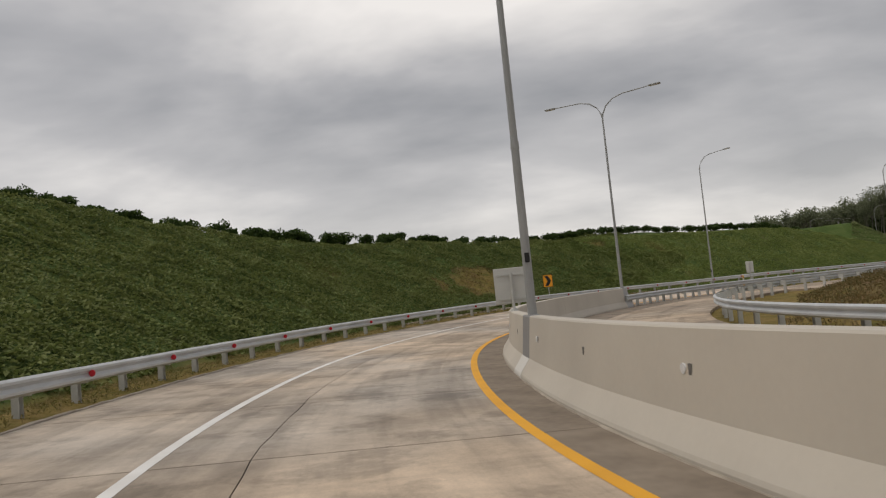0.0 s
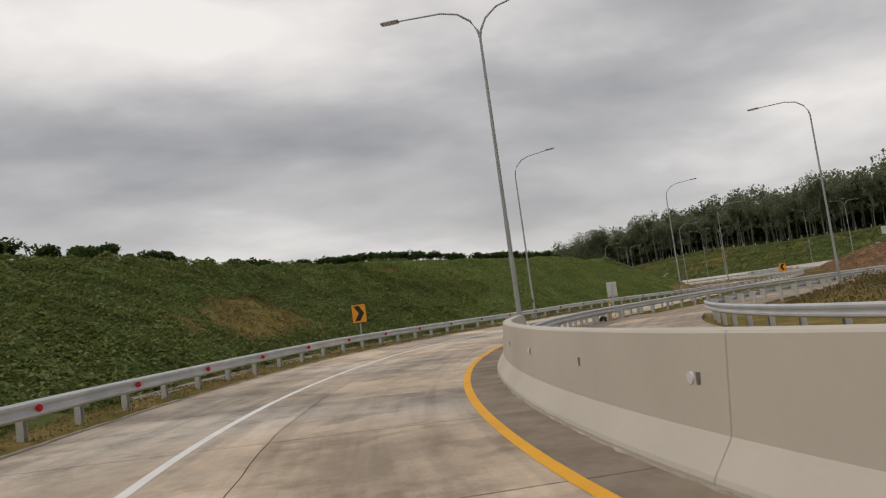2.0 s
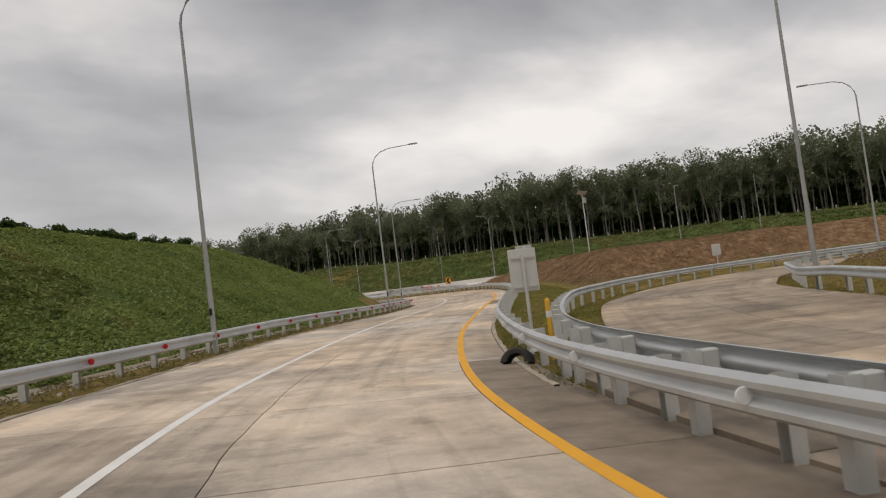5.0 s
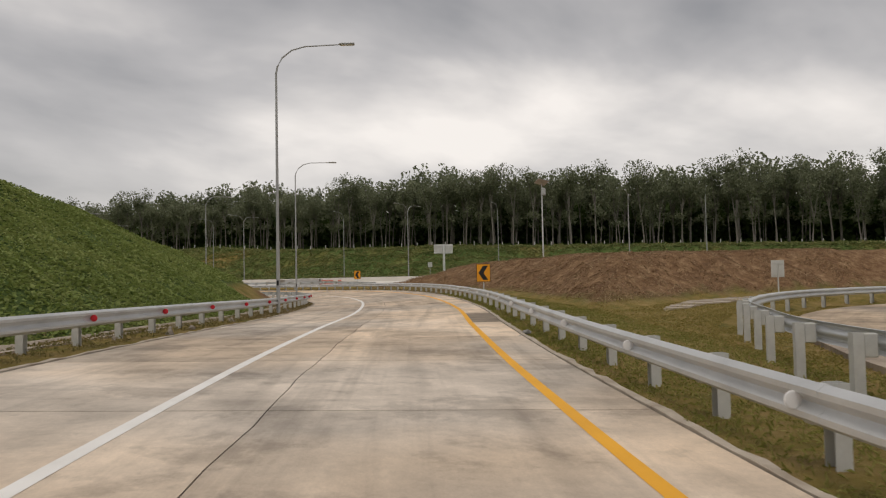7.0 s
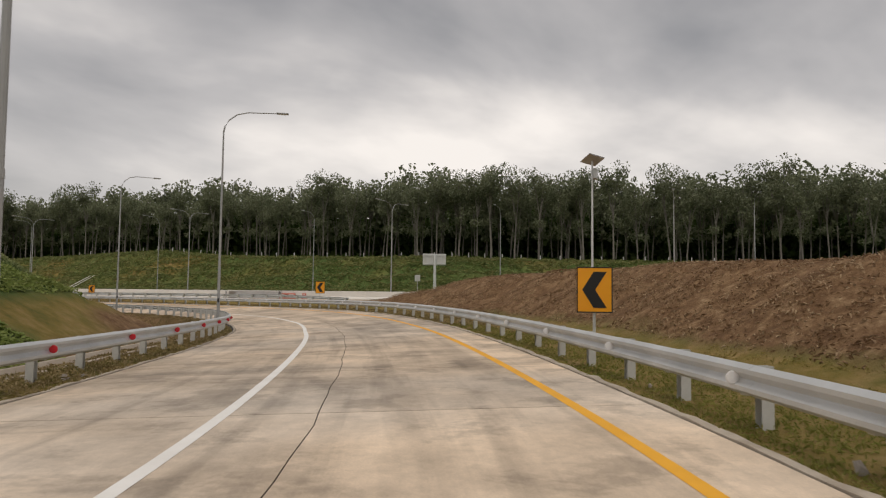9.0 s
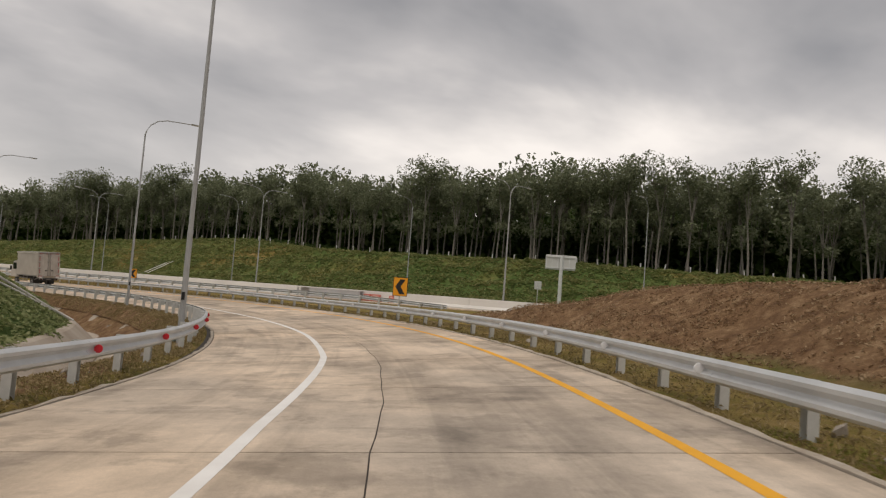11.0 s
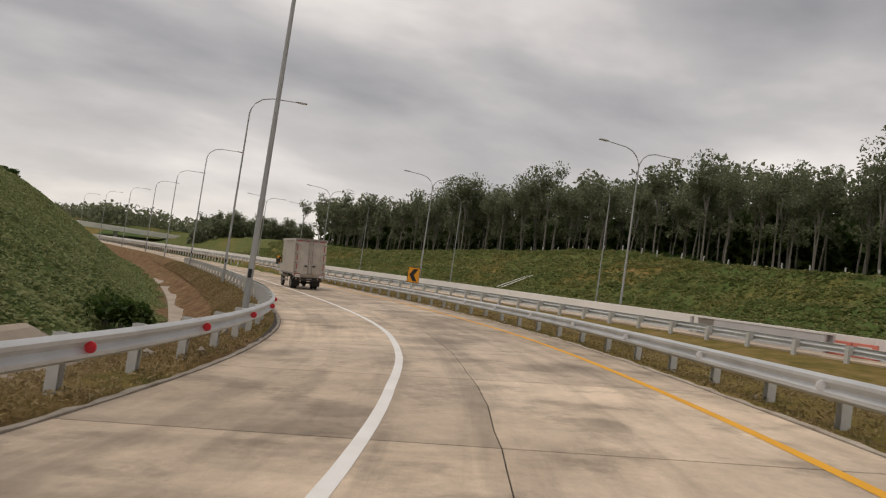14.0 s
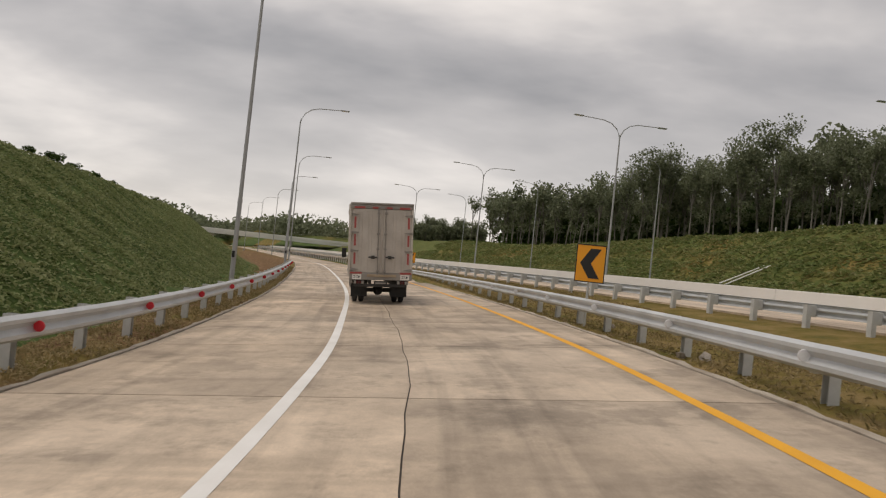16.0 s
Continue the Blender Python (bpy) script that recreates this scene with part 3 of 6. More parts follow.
def build_road():
    road = thing("road", "pale concrete ramp of cast slabs with stained joints", "road", kind="structure")
    end = ROAD.s[-1] - 8
    pick = random.Random(5)

    def cut(k):
        """Station of the k-th cross joint."""
        if k < SLAB_K[0]:
            return SLAB_Q[0] + 4.5 * (k - SLAB_K[0])
        return float(np.interp(k, SLAB_K, SLAB_Q)) + 4.7 * max(0, k - SLAB_K[-1])

    k = -26
    while S0 + cut(k + 1) < end:
        s0, s1, q = S0 + cut(k), S0 + cut(k + 1), cut(k)
        slab(ROAD, s0, s1, EDGE_L, JOINT, 0, road, ROAD_CONCRETE)
        if q < 66:
            slab(ROAD, s0, s1, JOINT, -4.10, 0, road, ROAD_CONCRETE)
            slab(ROAD, s0, s1, -4.10, -5.45, -0.004, road, GUTTER_CONCRETE, 5, 2, 0.002)
        elif q < 114:
            slab(ROAD, s0, s1, JOINT, -4.24, 0, road, ROAD_CONCRETE)
            slab(ROAD, s0, s1, -4.24, EDGE_R, -0.003, road, GUTTER_CONCRETE if pick.random() < 0.45 else ROAD_CONCRETE, 5, 2, 0.002)
        else:
            slab(ROAD, s0, s1, JOINT, EDGE_R, 0, road, ROAD_CONCRETE)
        k += 1
    ribbon("edge_line", ROAD, S0 - 27, end, lambda q: float(np.interp(q - S0, STRAY_Q, STRAY_LINE)), 0.15, 0.004, PAINT_WHITE, road, "worn white painted edge line")
    ribbon("edge_line", ROAD, S0 - 27, end, lambda q: float(np.interp(q - S0, YELLOW_Q, YELLOW_A)), 0.15, 0.004, PAINT_YELLOW, road, "yellow painted edge line")
    # dark bed seen in the joints
    ss = np.arange(S0 - 27, end, 2.0)
    verts = [ROAD.point(q, a, -0.012) for q in ss for a in (EDGE_L - 0.02, 0, EDGE_R + 0.02)]
    faces = [(3 * i + j, 3 * i + j + 1, 3 * i + j + 4, 3 * i + j + 3) for i in range(len(ss) - 1) for j in (0, 1)]
    ob = mesh_object("joint_filler", verts, faces, mat("joint_filler", (0.075, 0.062, 0.052), 0.9))
    ob.parent = road
    # low cast kerb on both edges, chipped and uneven
    chip = np.random.default_rng(14)
    for left in (True, False):
        bm = bmesh.new()
        rings = []
        for q in np.arange(S0 - 27 if left else S0 + 62, min(end, S0 + 260), 0.4):
            w = (0.085 if left else 0.10) + chip.uniform(-0.03, 0.035)
            h = 0.022 + chip.uniform(-0.014, 0.016)
            a = (EDGE_L + 0.015 + edge_stray(q)) if left else (EDGE_R - 0.015)
            d = 1 if left else -1
            rings.append([bm.verts.new(ROAD.point(q, a + d * u, v)) for u, v in ((0, -0.12), (0, h * 0.7), (0.015, h), (w, h), (w + 0.02, -0.12))])
        for r0, r1 in zip(rings, rings[1:]):
            for k in range(4):
                bm.faces.new((r0[k], r0[k + 1], r1[k + 1], r1[k]))
        bmesh.ops.recalc_face_normals(bm, faces=bm.faces)
        part("kerb", bm, KERB_CONCRETE, road, "chipped pale cast concrete kerb")
    # main carriageway this side of the median wall, and the loop road
    main = thing("carriageway", "pale concrete main carriageway beside the median wall", "road", kind="structure")
    for k in range(0, 62):
        q = 260 + 5 * k
        if q + 5 < WALL.s[-1]:
            for a0, a1 in ((8.2, 4.3), (4.3, 0.3)):
                slab(WALL, q, q + 5, a0, a1, 0.86, main, ROAD_CONCRETE, 3, 2)
    loop = thing("loop_road", "pale concrete loop road bending round a dirt island", "road", kind="structure")
    bend = float(OUTER.near(15.0, 58.2)[0][0])
    for k in range(5, int((OUTER.s[-1] - 14) / 4.5)):
        q = 3 + 4.5 * k
        for a0, a1 in ((-0.9 if q < bend else -2.3, -5.5), (-5.5, -8.8)):
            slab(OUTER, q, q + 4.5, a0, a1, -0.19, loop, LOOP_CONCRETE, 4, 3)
    for k in range(18):
        q = S0 - 20 + 4.5 * k
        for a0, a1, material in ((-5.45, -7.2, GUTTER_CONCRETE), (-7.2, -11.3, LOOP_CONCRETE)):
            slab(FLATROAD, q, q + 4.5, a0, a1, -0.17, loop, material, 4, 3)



build_road()


# ---- the concrete barrier and the median wall ----
def along(track, s0, s1, a, step=1.0, h=0.0, side=1):
    """Stations (point, unit vector towards the traffic) at an offset of a track."""
    n = max(2, int((s1 - s0) / step) + 1)
    out = []
    for s in np.linspace(s0, s1, n):
        x, y, z, c, tx, ty = track.at(s)
        out.append((track.point(s, a(s) if callable(a) else a, h), Vector((-ty, tx, 0)) * side))
    return out


SOCKET_SHADE = mat("socket_shade_grey", (0.20, 0.19, 0.175), 0.9, 0, (0.10, 0.095, 0.09), 6, 40, 0.2, 0.004)


def build_barrier():
    wall = thing("concrete_barrier", "cast concrete safety barrier with a flared foot, curving along the ramp", "barrier", kind="structure")
    end = station(3.4, 42.45) + 0.05
    prof = [(-0.34, -0.3), (0.36, -0.3), (0.36, 0.05), (0.345, 0.09), (0.17, 0.34), (0.09, 1.07), (0.07, 1.09), (-0.12, 1.09), (-0.14, 1.07), (-0.2, 0.34), (-0.34, 0.07)]
    cuts = [S0 - 26, S0 - 14, S0 - 1.5, S0 + 13.55, S0 + 14.62, S0 + 25.0, S0 + 35.3, end]
    for k, (q0, q1) in enumerate(zip(cuts, cuts[1:])):
        bm = bmesh.new()
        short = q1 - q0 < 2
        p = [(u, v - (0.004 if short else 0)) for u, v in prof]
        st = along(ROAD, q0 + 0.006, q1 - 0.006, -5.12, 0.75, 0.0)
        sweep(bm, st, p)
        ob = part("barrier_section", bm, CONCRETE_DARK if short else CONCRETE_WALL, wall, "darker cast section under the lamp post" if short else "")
        if short:
            bm = bmesh.new()
            sweep(bm, st, [(0.2, -0.3), (0.364, -0.3), (0.364, 0.05), (0.349, 0.092), (0.176, 0.338), (0.16, 0.3)])
            part("foot", bm, CONCRETE_FAR, ob, "pale new foot")
    # chamfered steel-grey end block where the guard rail takes over
    bm = bmesh.new()
    st = along(ROAD, end + 0.004, end + 1.0, -5.12, 0.25)
    sweep(bm, st, [(u * (1 if v < 0.1 else 0.96), v if v < 0.5 else v - 0.05) for u, v in prof])
    for v in bm.verts:
        if (v.co - st[-1][0]).xy.length < 0.3 and v.co.z > st[-1][0].z + 0.6:
            v.co.z -= 0.42
    part("end_block", bm, CONCRETE_MID, wall, "grey chamfered end block")
    # form-tie sockets along the face: flush blocks, dark colour stands for recess shade
    bm = bmesh.new()
    box(bm, -0.03, -0.02, -0.05, 0.03, 0.004, 0.05, 0.002)
    me = None
    for q in np.arange(S0 - 3.78, end - 1, 3.25):
        x, y, z, c, tx, ty = ROAD.at(q)
        p = ROAD.point(q, -4.991, 0.72)
        m = pose(p.x, p.y, p.z, 0, 0, turn_to(-ty, tx))
        if me is None:
            ob = part("tie_socket", bm, SOCKET_SHADE, wall, "flush block coloured dark for the shade in a form-tie socket")
            ob.matrix_local = m
            me = ob.data
        else:
            share("tie_socket", me, wall, m)
    # white and grey round reflectors on the face
    bm = bmesh.new()
    tube(bm, [(0, -0.02, 0), (0, 0.008, 0)], [0.05, 0.048], 14)
    me = None
    for q in np.arange(S0 - 0.4, end - 1, 6.5):
        x, y, z, c, tx, ty = ROAD.at(q)
        p = ROAD.point(q, -4.988, 0.72)
        m = pose(p.x, p.y, p.z, 0, 0, turn_to(-ty, tx))
        if me is None:
            ob = part("reflector", bm, WHITE_REFLECT, wall)
            ob.matrix_local = m
            me = ob.data
        else:
            share("reflector", me, wall, m)
    # ragged mortar bead along the foot
    bm = bmesh.new()
    r = np.random.default_rng(33)
    rings = []
    for q in np.arange(S0 - 25, end + 0.8, 0.22):
        w, h = r.uniform(0.0, 0.035), r.uniform(0.0, 0.022)
        rings.append([bm.verts.new(ROAD.point(q, -4.765 + u, v)) for u, v in ((0, h + 0.01), (w * 0.6, h), (w + 0.012, -0.02))])
    for r0, r1 in zip(rings, rings[1:]):
        for k in range(2):
            bm.faces.new((r0[k], r0[k + 1], r1[k + 1], r1[k]))
    part("mortar_bead", bm, KERB_CONCRETE, wall, "ragged pale mortar along the foot")
    far = thing("median_wall", "long pale concrete median wall of the main carriageway", "wall", kind="structure")
    q = 258.0
    while q < WALL.s[-1] - 6:
        bm = bmesh.new()
        sweep(bm, along(WALL, q, q + 9.985, -0.15, 2.5, 0.0), [(-0.12, 0.6), (0.3, 0.6), (0.3, 0.95), (0.13, 1.2), (0.11, 1.83), (0.09, 1.85), (-0.1, 1.85), (-0.12, 1.83)])
        part("wall_panel", bm, CONCRETE_FAR, far)
        q += 10


build_barrier()


# ---- guard rails ----
BEAM = [(0.0, 0.445), (0.012, 0.44), (0.05, 0.46), (0.083, 0.485), (0.083, 0.53), (0.03, 0.572), (0.018, 0.595), (0.03, 0.618), (0.083, 0.66), (0.083, 0.705), (0.05, 0.73), (0.012, 0.75), (0.0, 0.745)]
BEAM += [(u - 0.008, v) for u, v in ((0.04, 0.722), (0.073, 0.7), (0.073, 0.665), (0.018, 0.622), (0.006, 0.595), (0.018, 0.568), (0.073, 0.525), (0.073, 0.49), (0.04, 0.468))]


def post_mesh():
    """A C-shaped steel post with its spacer block."""
    bm = bmesh.new()
    for x0, y0, x1, y1 in ((-0.07, -0.30, 0.07, -0.294), (-0.07, -0.294, -0.064, -0.17), (0.064, -0.294, 0.07, -0.17)):
        box(bm, x0, y0, -0.5, x1, y1, 0.715)
    me = bpy.data.meshes.new("post")
    bm.to_mesh(me)
    bm.free()
    me.materials.append(POST_GREY)
    bm = bmesh.new()
    box(bm, -0.06, -0.169, 0.42, 0.06, -0.004, 0.71, 0.012)
    sp = bpy.data.meshes.new("spacer")
    bm.to_mesh(sp)
    bm.free()
    sp.materials.append(POST_GREY)
    return me, sp


POST, SPACER = post_mesh()


def disc_mesh(name, material):
    bm = bmesh.new()
    tube(bm, [(0, 0.0, 0), (0, 0.012, 0), (0, 0.016, 0)], [0.068, 0.068, 0.06], 16)
    me = bpy.data.meshes.new(name)
    bm.to_mesh(me)
    bm.free()
    me.materials.append(material)
    return me


RED_DISC, WHITE_DISC = disc_mesh("red_disc", RED_REFLECT), disc_mesh("white_disc", WHITE_REFLECT)


def guard_rail(label, stations, disc=None, spacing=2.0, every=2, drop=0.0, parts_limit=300):
    """A W-beam on posts: stations of (point at ground, unit vector to the traffic)."""
    rail = thing("guard_rail", label, "guard rail", group="guard rails beside the ramps")
    rail.location = stations[0][0]
    o = stations[0][0].copy()
    pts = [(p - o, n) for p, n in stations]
    d = np.concatenate([[0], np.cumsum([(b[0] - a[0]).length for a, b in zip(pts, pts[1:])])])
    # beam in lapped lengths of about four metres
    def at(s):
        k = int(np.clip(np.searchsorted(d, s) - 1, 0, len(pts) - 2))
        u = (s - d[k]) / max(1e-6, d[k + 1] - d[k])
        return pts[k][0].lerp(pts[k + 1][0], u), pts[k][1].lerp(pts[k + 1][1], u).normalized()
    s = 0.0
    while s < d[-1] - 0.3:
        e = min(s + 4.0, d[-1])
        bm = bmesh.new()
        lap = 0.06 if e < d[-1] else 0
        st = [at(q) for q in np.linspace(s, e + lap, 5)]
        lift = 0.0025 * (int(s / 4) % 2)
        sweep(bm, st, [(u + lift, v + lift - drop) for u, v in BEAM])
        ob = part("beam", bm, STEEL, rail)
        ob.data.shade_smooth()
        ob.data.set_sharp_from_angle(angle=radians(48))
        s = e
    for k, q in enumerate(np.arange(0.3, d[-1], spacing)):
        p, nn = at(q)
        m = Matrix.Translation((p.x, p.y, p.z - drop)) @ pose(0, 0, 0, 0, 0, turn_to(nn.x, nn.y))
        po = share("post", POST, rail, m)
        share("spacer", SPACER, po, Matrix.Identity(4))
        if disc and k % every == 0:
            share("reflector", disc, rail, m @ Matrix.Translation((0.0, 0.1, 0.6)) @ pose(0, 0, 0, 0, 0, -90 if disc is RED_DISC else 90))
    return rail


def left_beam(s):
    return float(np.interp(s - S0, (40, 80, 102, 118), (3.5, 3.66, 3.66, 3.5))) + 0.8 * edge_stray(s)


def right_beam(s):
    return float(np.interp(s - S0, (46, 54, 66, 90, 126, 155), (-5.06, -5.12, -5.35, -5.53, -5.36, -5.42)))


guard_rail("galvanised guard rail with red reflectors along the outer kerb", along(ROAD, S0 - 24, S0 + 235, left_beam, 1.0, 0.0, -1), RED_DISC)
guard_rail("galvanised guard rail with white reflectors along the inner verge", along(ROAD, station(3.4, 42.45) + 0.8, S0 + 250, right_beam, 1.0, -0.09, 1), WHITE_DISC)
# back-to-back rail of the loop road, bending away with it
guard_rail("galvanised guard rail round the outside of the loop road", along(OUTER, float(OUTER.near(3.2, 42.4)[0][0]), OUTER.s[-1] - 6, lambda q: float(np.interp(q, (8, 26, 34), (-0.85, -1.0, -1.25))), 1.0, -0.2, -1), None)


def island_rail():
    st = [(p, n) for p, n in along(FLATROAD, S0 - 14, S0 + 55, -11.55, 1.5, -0.25, 1)]
    nose = [(Vector((19.5, 51.0, -0.25)), Vector((-0.62, 0.78, 0))), (Vector((24.5, 53.8, -0.25)), Vector((-0.6, 0.8, 0))), (Vector((27.2, 55.3, -0.25)), Vector((-0.75, 0.66, 0))),
            (Vector((28.0, 56.3, -0.25)), Vector((-0.9, 0.45, 0))), (Vector((29.2, 57.0, -0.25)), Vector((-0.35, 0.93, 0)))]
    st += nose
    q = float(OUTER.near(31.5, 66.9)[0][0])
    st += [(p, n) for p, n in along(OUTER, q + 1.5, OUTER.s[-1] - 8, -9.2, 1.5, -0.25, 1)]
    return guard_rail("galvanised guard rail wrapping the dirt island", st, None)


island_rail()
# rail of the main carriageway
main_rail = along(WALL, 305.5, WALL.s[-1] - 54, 8.9, 2.0, 0.62, -1)
guard_rail("galvanised guard rail along the main carriageway", [(p - Vector((0, 0, float(np.interp(2.0 * k, (0, 8), (0.26, 0.0))))), n) for k, (p, n) in enumerate(main_rail)], None, 2.0)


# ---- street lamps ----
def lamp_arm(bm_pole, h, reach, sign):
    pts = [(0, 0, h - 1.25), (0, sign * 0.06, h - 0.95), (0, sign * 0.28, h - 0.55), (0, sign * 0.7, h - 0.22), (0, sign * 1.3, h - 0.06), (0, sign * reach, h)]
    tube(bm_pole, pts, [0.045, 0.042, 0.038, 0.035, 0.032, 0.028], 8)


def lamp_head(parent, h, reach, sign):
    bm = bmesh.new()
    box(bm, -0.13, -0.34, -0.03, 0.13, 0.34, 0.045, 0.025)
    ob = part("lamp_head", bm, POLE_STEEL, parent, "flat grey lamp head")
    ob.location = (0, sign * (reach + 0.18), h + 0.0)
    bm = bmesh.new()
    box(bm, -0.1, -0.26, -0.042, 0.1, 0.26, -0.031)
    part("lens", bm, WHITE_REFLECT, ob)


def street_lamp(double, h=12.0, reach=3.0, face=1, hand_hole=True, deep=True):
    lamp = thing("street_lamp", "tapered grey steel street lamp with " + ("two curved arms" if double else "one curved arm over the ramp"), "street lamp", group="street lamps")
    bm = bmesh.new()
    tube(bm, [(0, 0, -0.3 if deep else 0.0), (0, 0, 3.2)], [0.088, 0.076], 10)
    part("pole_base", bm, POLE_STEEL, lamp)
    bm = bmesh.new()
    tube(bm, [(0, 0, 3.2), (0, 0, 7.2), (0, 0, h - 1.2)], [0.07, 0.058, 0.045], 10)
    part("pole", bm, POLE_STEEL, lamp)
    bm = bmesh.new()
    tube(bm, [(0, 0, 3.12), (0, 0, 3.26)], [0.084, 0.078], 10)
    part("collar", bm, POLE_STEEL, lamp)
    for sign in ((1, -1) if double else (1,)):
        bm = bmesh.new()
        lamp_arm(bm, h, reach, sign)
        part("arm", bm, POLE_STEEL, lamp)
        lamp_head(lamp, h, reach, sign)
    if hand_hole:
        # raised black box added for the dark of the pole's hand-hole
        bm = bmesh.new()
        box(bm, min(face * 0.06, face * 0.11), -0.045, 1.3 if deep else 0.98, max(face * 0.06, face * 0.11), 0.045, 1.52 if deep else 1.16, 0.01)
        part("hand_hole_box", bm, SIGN_BLACK, lamp, "small black box in place of a dark hand-hole")
    bm = bmesh.new()
    if deep:
        box(bm, -0.2, -0.2, -1.0, 0.2, 0.2, 0.0, 0.01)
    else:
        box(bm, -0.13, -0.1, 0.0, 0.13, 0.1, 0.02, 0.005)
    part("base_plate", bm, POLE_STEEL, lamp)
    return lamp


def place_lamps():
    single = [((14.32, 69.53), (2.0, -2.57)), ((37.86, 88.34), (1.87, -2.58)), ((59.05, 110.62), (2.34, -2.08)), ((69.63, 138.09), (3.0, -0.6)),
              ((69.0, 167.63), (3.1, -0.2)), ((65.6, 196.81), (3.0, 0.2)), ((61.0, 225.0), (3, .4)), ((56.1, 249.6), (3, .6)), ((49.0, 276.5), (3, .8)), ((40.5, 304), (3, .9)), ((31.0, 332), (3, 1.0)),
              ((29.07, 56.32), (-2.02, 2.41)), ((57.6, 61.5), (-1.6, 2.6)), ((75.0, 45.5), (-1.6, 2.6)),
              ((105.3, 185.7), (-3.0, -0.4)), ((122.6, 130.2), (-2.8, -0.8)), ((135.6, 99.0), (-2.7, -1.0)), ((113.5, 158), (-2.9, -.6)), ((98.4, 214), (-2.9, -.6)), ((91, 243), (-2.9, -.7)), ((83, 272), (-2.9, -.8)), ((148.5, 68), (-2.7, -1.2))]
    double = [((101.0, 132.5), (-1, -0.1)), ((94.84, 163.0), (-1, -0.15)), ((88.4, 192.6), (-1, -0.2)), ((81.6, 222), (-1, -.2)), ((74.3, 252), (-1, -.2)), ((110.6, 101.8), (-1, -.3)), ((122.6, 70), (-1, -.35))]
    a, b = street_lamp(False), street_lamp(True, 11.05)
    for proto, rows, z0 in ((a, single, None), (b, double, None)):
        first = True
        for (x, y), (dx, dy) in rows:
            z = gz(x, y)
            q, off = ROAD.near(x, y)
            if proto is b:
                z = 1.5
            elif 3 < off[0] < 6:
                z = ROAD.point(q[0], 3.3).z - 0.05
            tall = 1.03 if proto is a and 3 < off[0] < 6 and q[0] > S0 + 140 else 1.0
            m = pose(x, y, z + 0.02, 0, 0, turn_to(dx, dy)) @ Matrix.Diagonal((1, 1, tall, 1))
            if first:
                proto.matrix_world = m
                first = False
            else:
                copy_thing(proto, m)
    # two stand on the concrete barrier
    for x, y, two, on, side in ((-0.59, 13.35, False, 0.28, -5.145), (3.7, 42.55, True, 0.0, -5.13)):
        q, off = ROAD.near(x, y)
        q = q + on
        _, _, _, c, tx, ty = ROAD.at(q[0])
        p = ROAD.point(q[0], side, 1.09)
        m = pose(p.x, p.y, p.z - 0.01, 0, 0, turn_to(-ty, tx))
        k = street_lamp(two, 11.05, face=-1, hand_hole=not two, deep=False)
        k.matrix_world = m


place_lamps()


# ---- signs ----
def chevron_sign(right):
    w, h = 0.345, 0.445
    sign = thing("chevron_sign", "yellow curve sign with a black chevron on a thin steel post", "road sign", group="chevron signs on the bends")
    bm = bmesh.new()
    box(bm, -w, -0.012, -h, w, 0.012, h, 0.01)
    part("panel", bm, SIGN_YELLOW, sign).location = (0, 0, 1.85)
    bm = bmesh.new()
    for x0, z0, x1, z1 in ((-w, -h, -w + 0.022, h), (w - 0.022, -h, w, h), (-w + 0.022, h - 0.022, w - 0.022, h), (-w + 0.022, -h, w - 0.022, -h + 0.022)):
        box(bm, x0, -0.0165, z0, x1, -0.0125, z1)
    part("rim", bm, SIGN_BLACK, sign, "thin black rim").location = (0, 0, 1.85)
    bm = bmesh.new()
    k = 1 if right else -1
    pts = [(-0.23, 0.35), (0.02, 0.35), (0.24, 0), (0.02, -0.35), (-0.23, -0.35), (-0.01, 0)]
    f = [bm.verts.new((k * x, -0.0, z)) for x, z in pts]
    face = bm.faces.new(f)
    ex = bmesh.ops.extrude_face_region(bm, geom=[face])
    bmesh.ops.translate(bm, vec=(0, -0.006, 0), verts=[v for v in ex["geom"] if isinstance(v, bmesh.types.BMVert)])
    bmesh.ops.recalc_face_normals(bm, faces=bm.faces)
    part("chevron", bm, SIGN_BLACK, sign).location = (0, -0.0125, 1.85)
    bm = bmesh.new()
    tube(bm, [(0, 0.045, -0.5), (0, 0.045, 2.25)], 0.03, 8)
    part("post", bm, POST_GREY, sign)
    bm = bmesh.new()
    for z in (1.6, 2.1):
        box(bm, -0.3, 0.012, z - 0.02, 0.3, 0.03, z + 0.02)
    part("bracket", bm, POST_GREY, sign)
    return sign


def place_signs():
    r, l = chevron_sign(True), chevron_sign(False)
    rows = [(r, -0.37, 53.15, 1.87, (-0.30, 0.0)), (l, 46.5, 83.2, 1.55, (0, 0)), (l, 72.97, 116.6, 1.94, (0, 0)), (l, 79.3, 159.4, 1.76, (0, 0)), (l, 74.8, 203.5, 1.7, (0, 0))]
    seen = set()
    for proto, x, y, zc, _ in rows:
        q, a = ROAD.near(x, y)
        _, _, _, c, tx, ty = ROAD.at(q[0])
        eye = ROAD.point(q[0] - 26, -2.1)
        m = pose(x, y, zc - 1.85, 0, 0, turn_to(x - eye.x, y - eye.y))
        if proto in seen:
            copy_thing(proto, m)
        else:
            proto.matrix_world = m
            seen.add(proto)


place_signs()


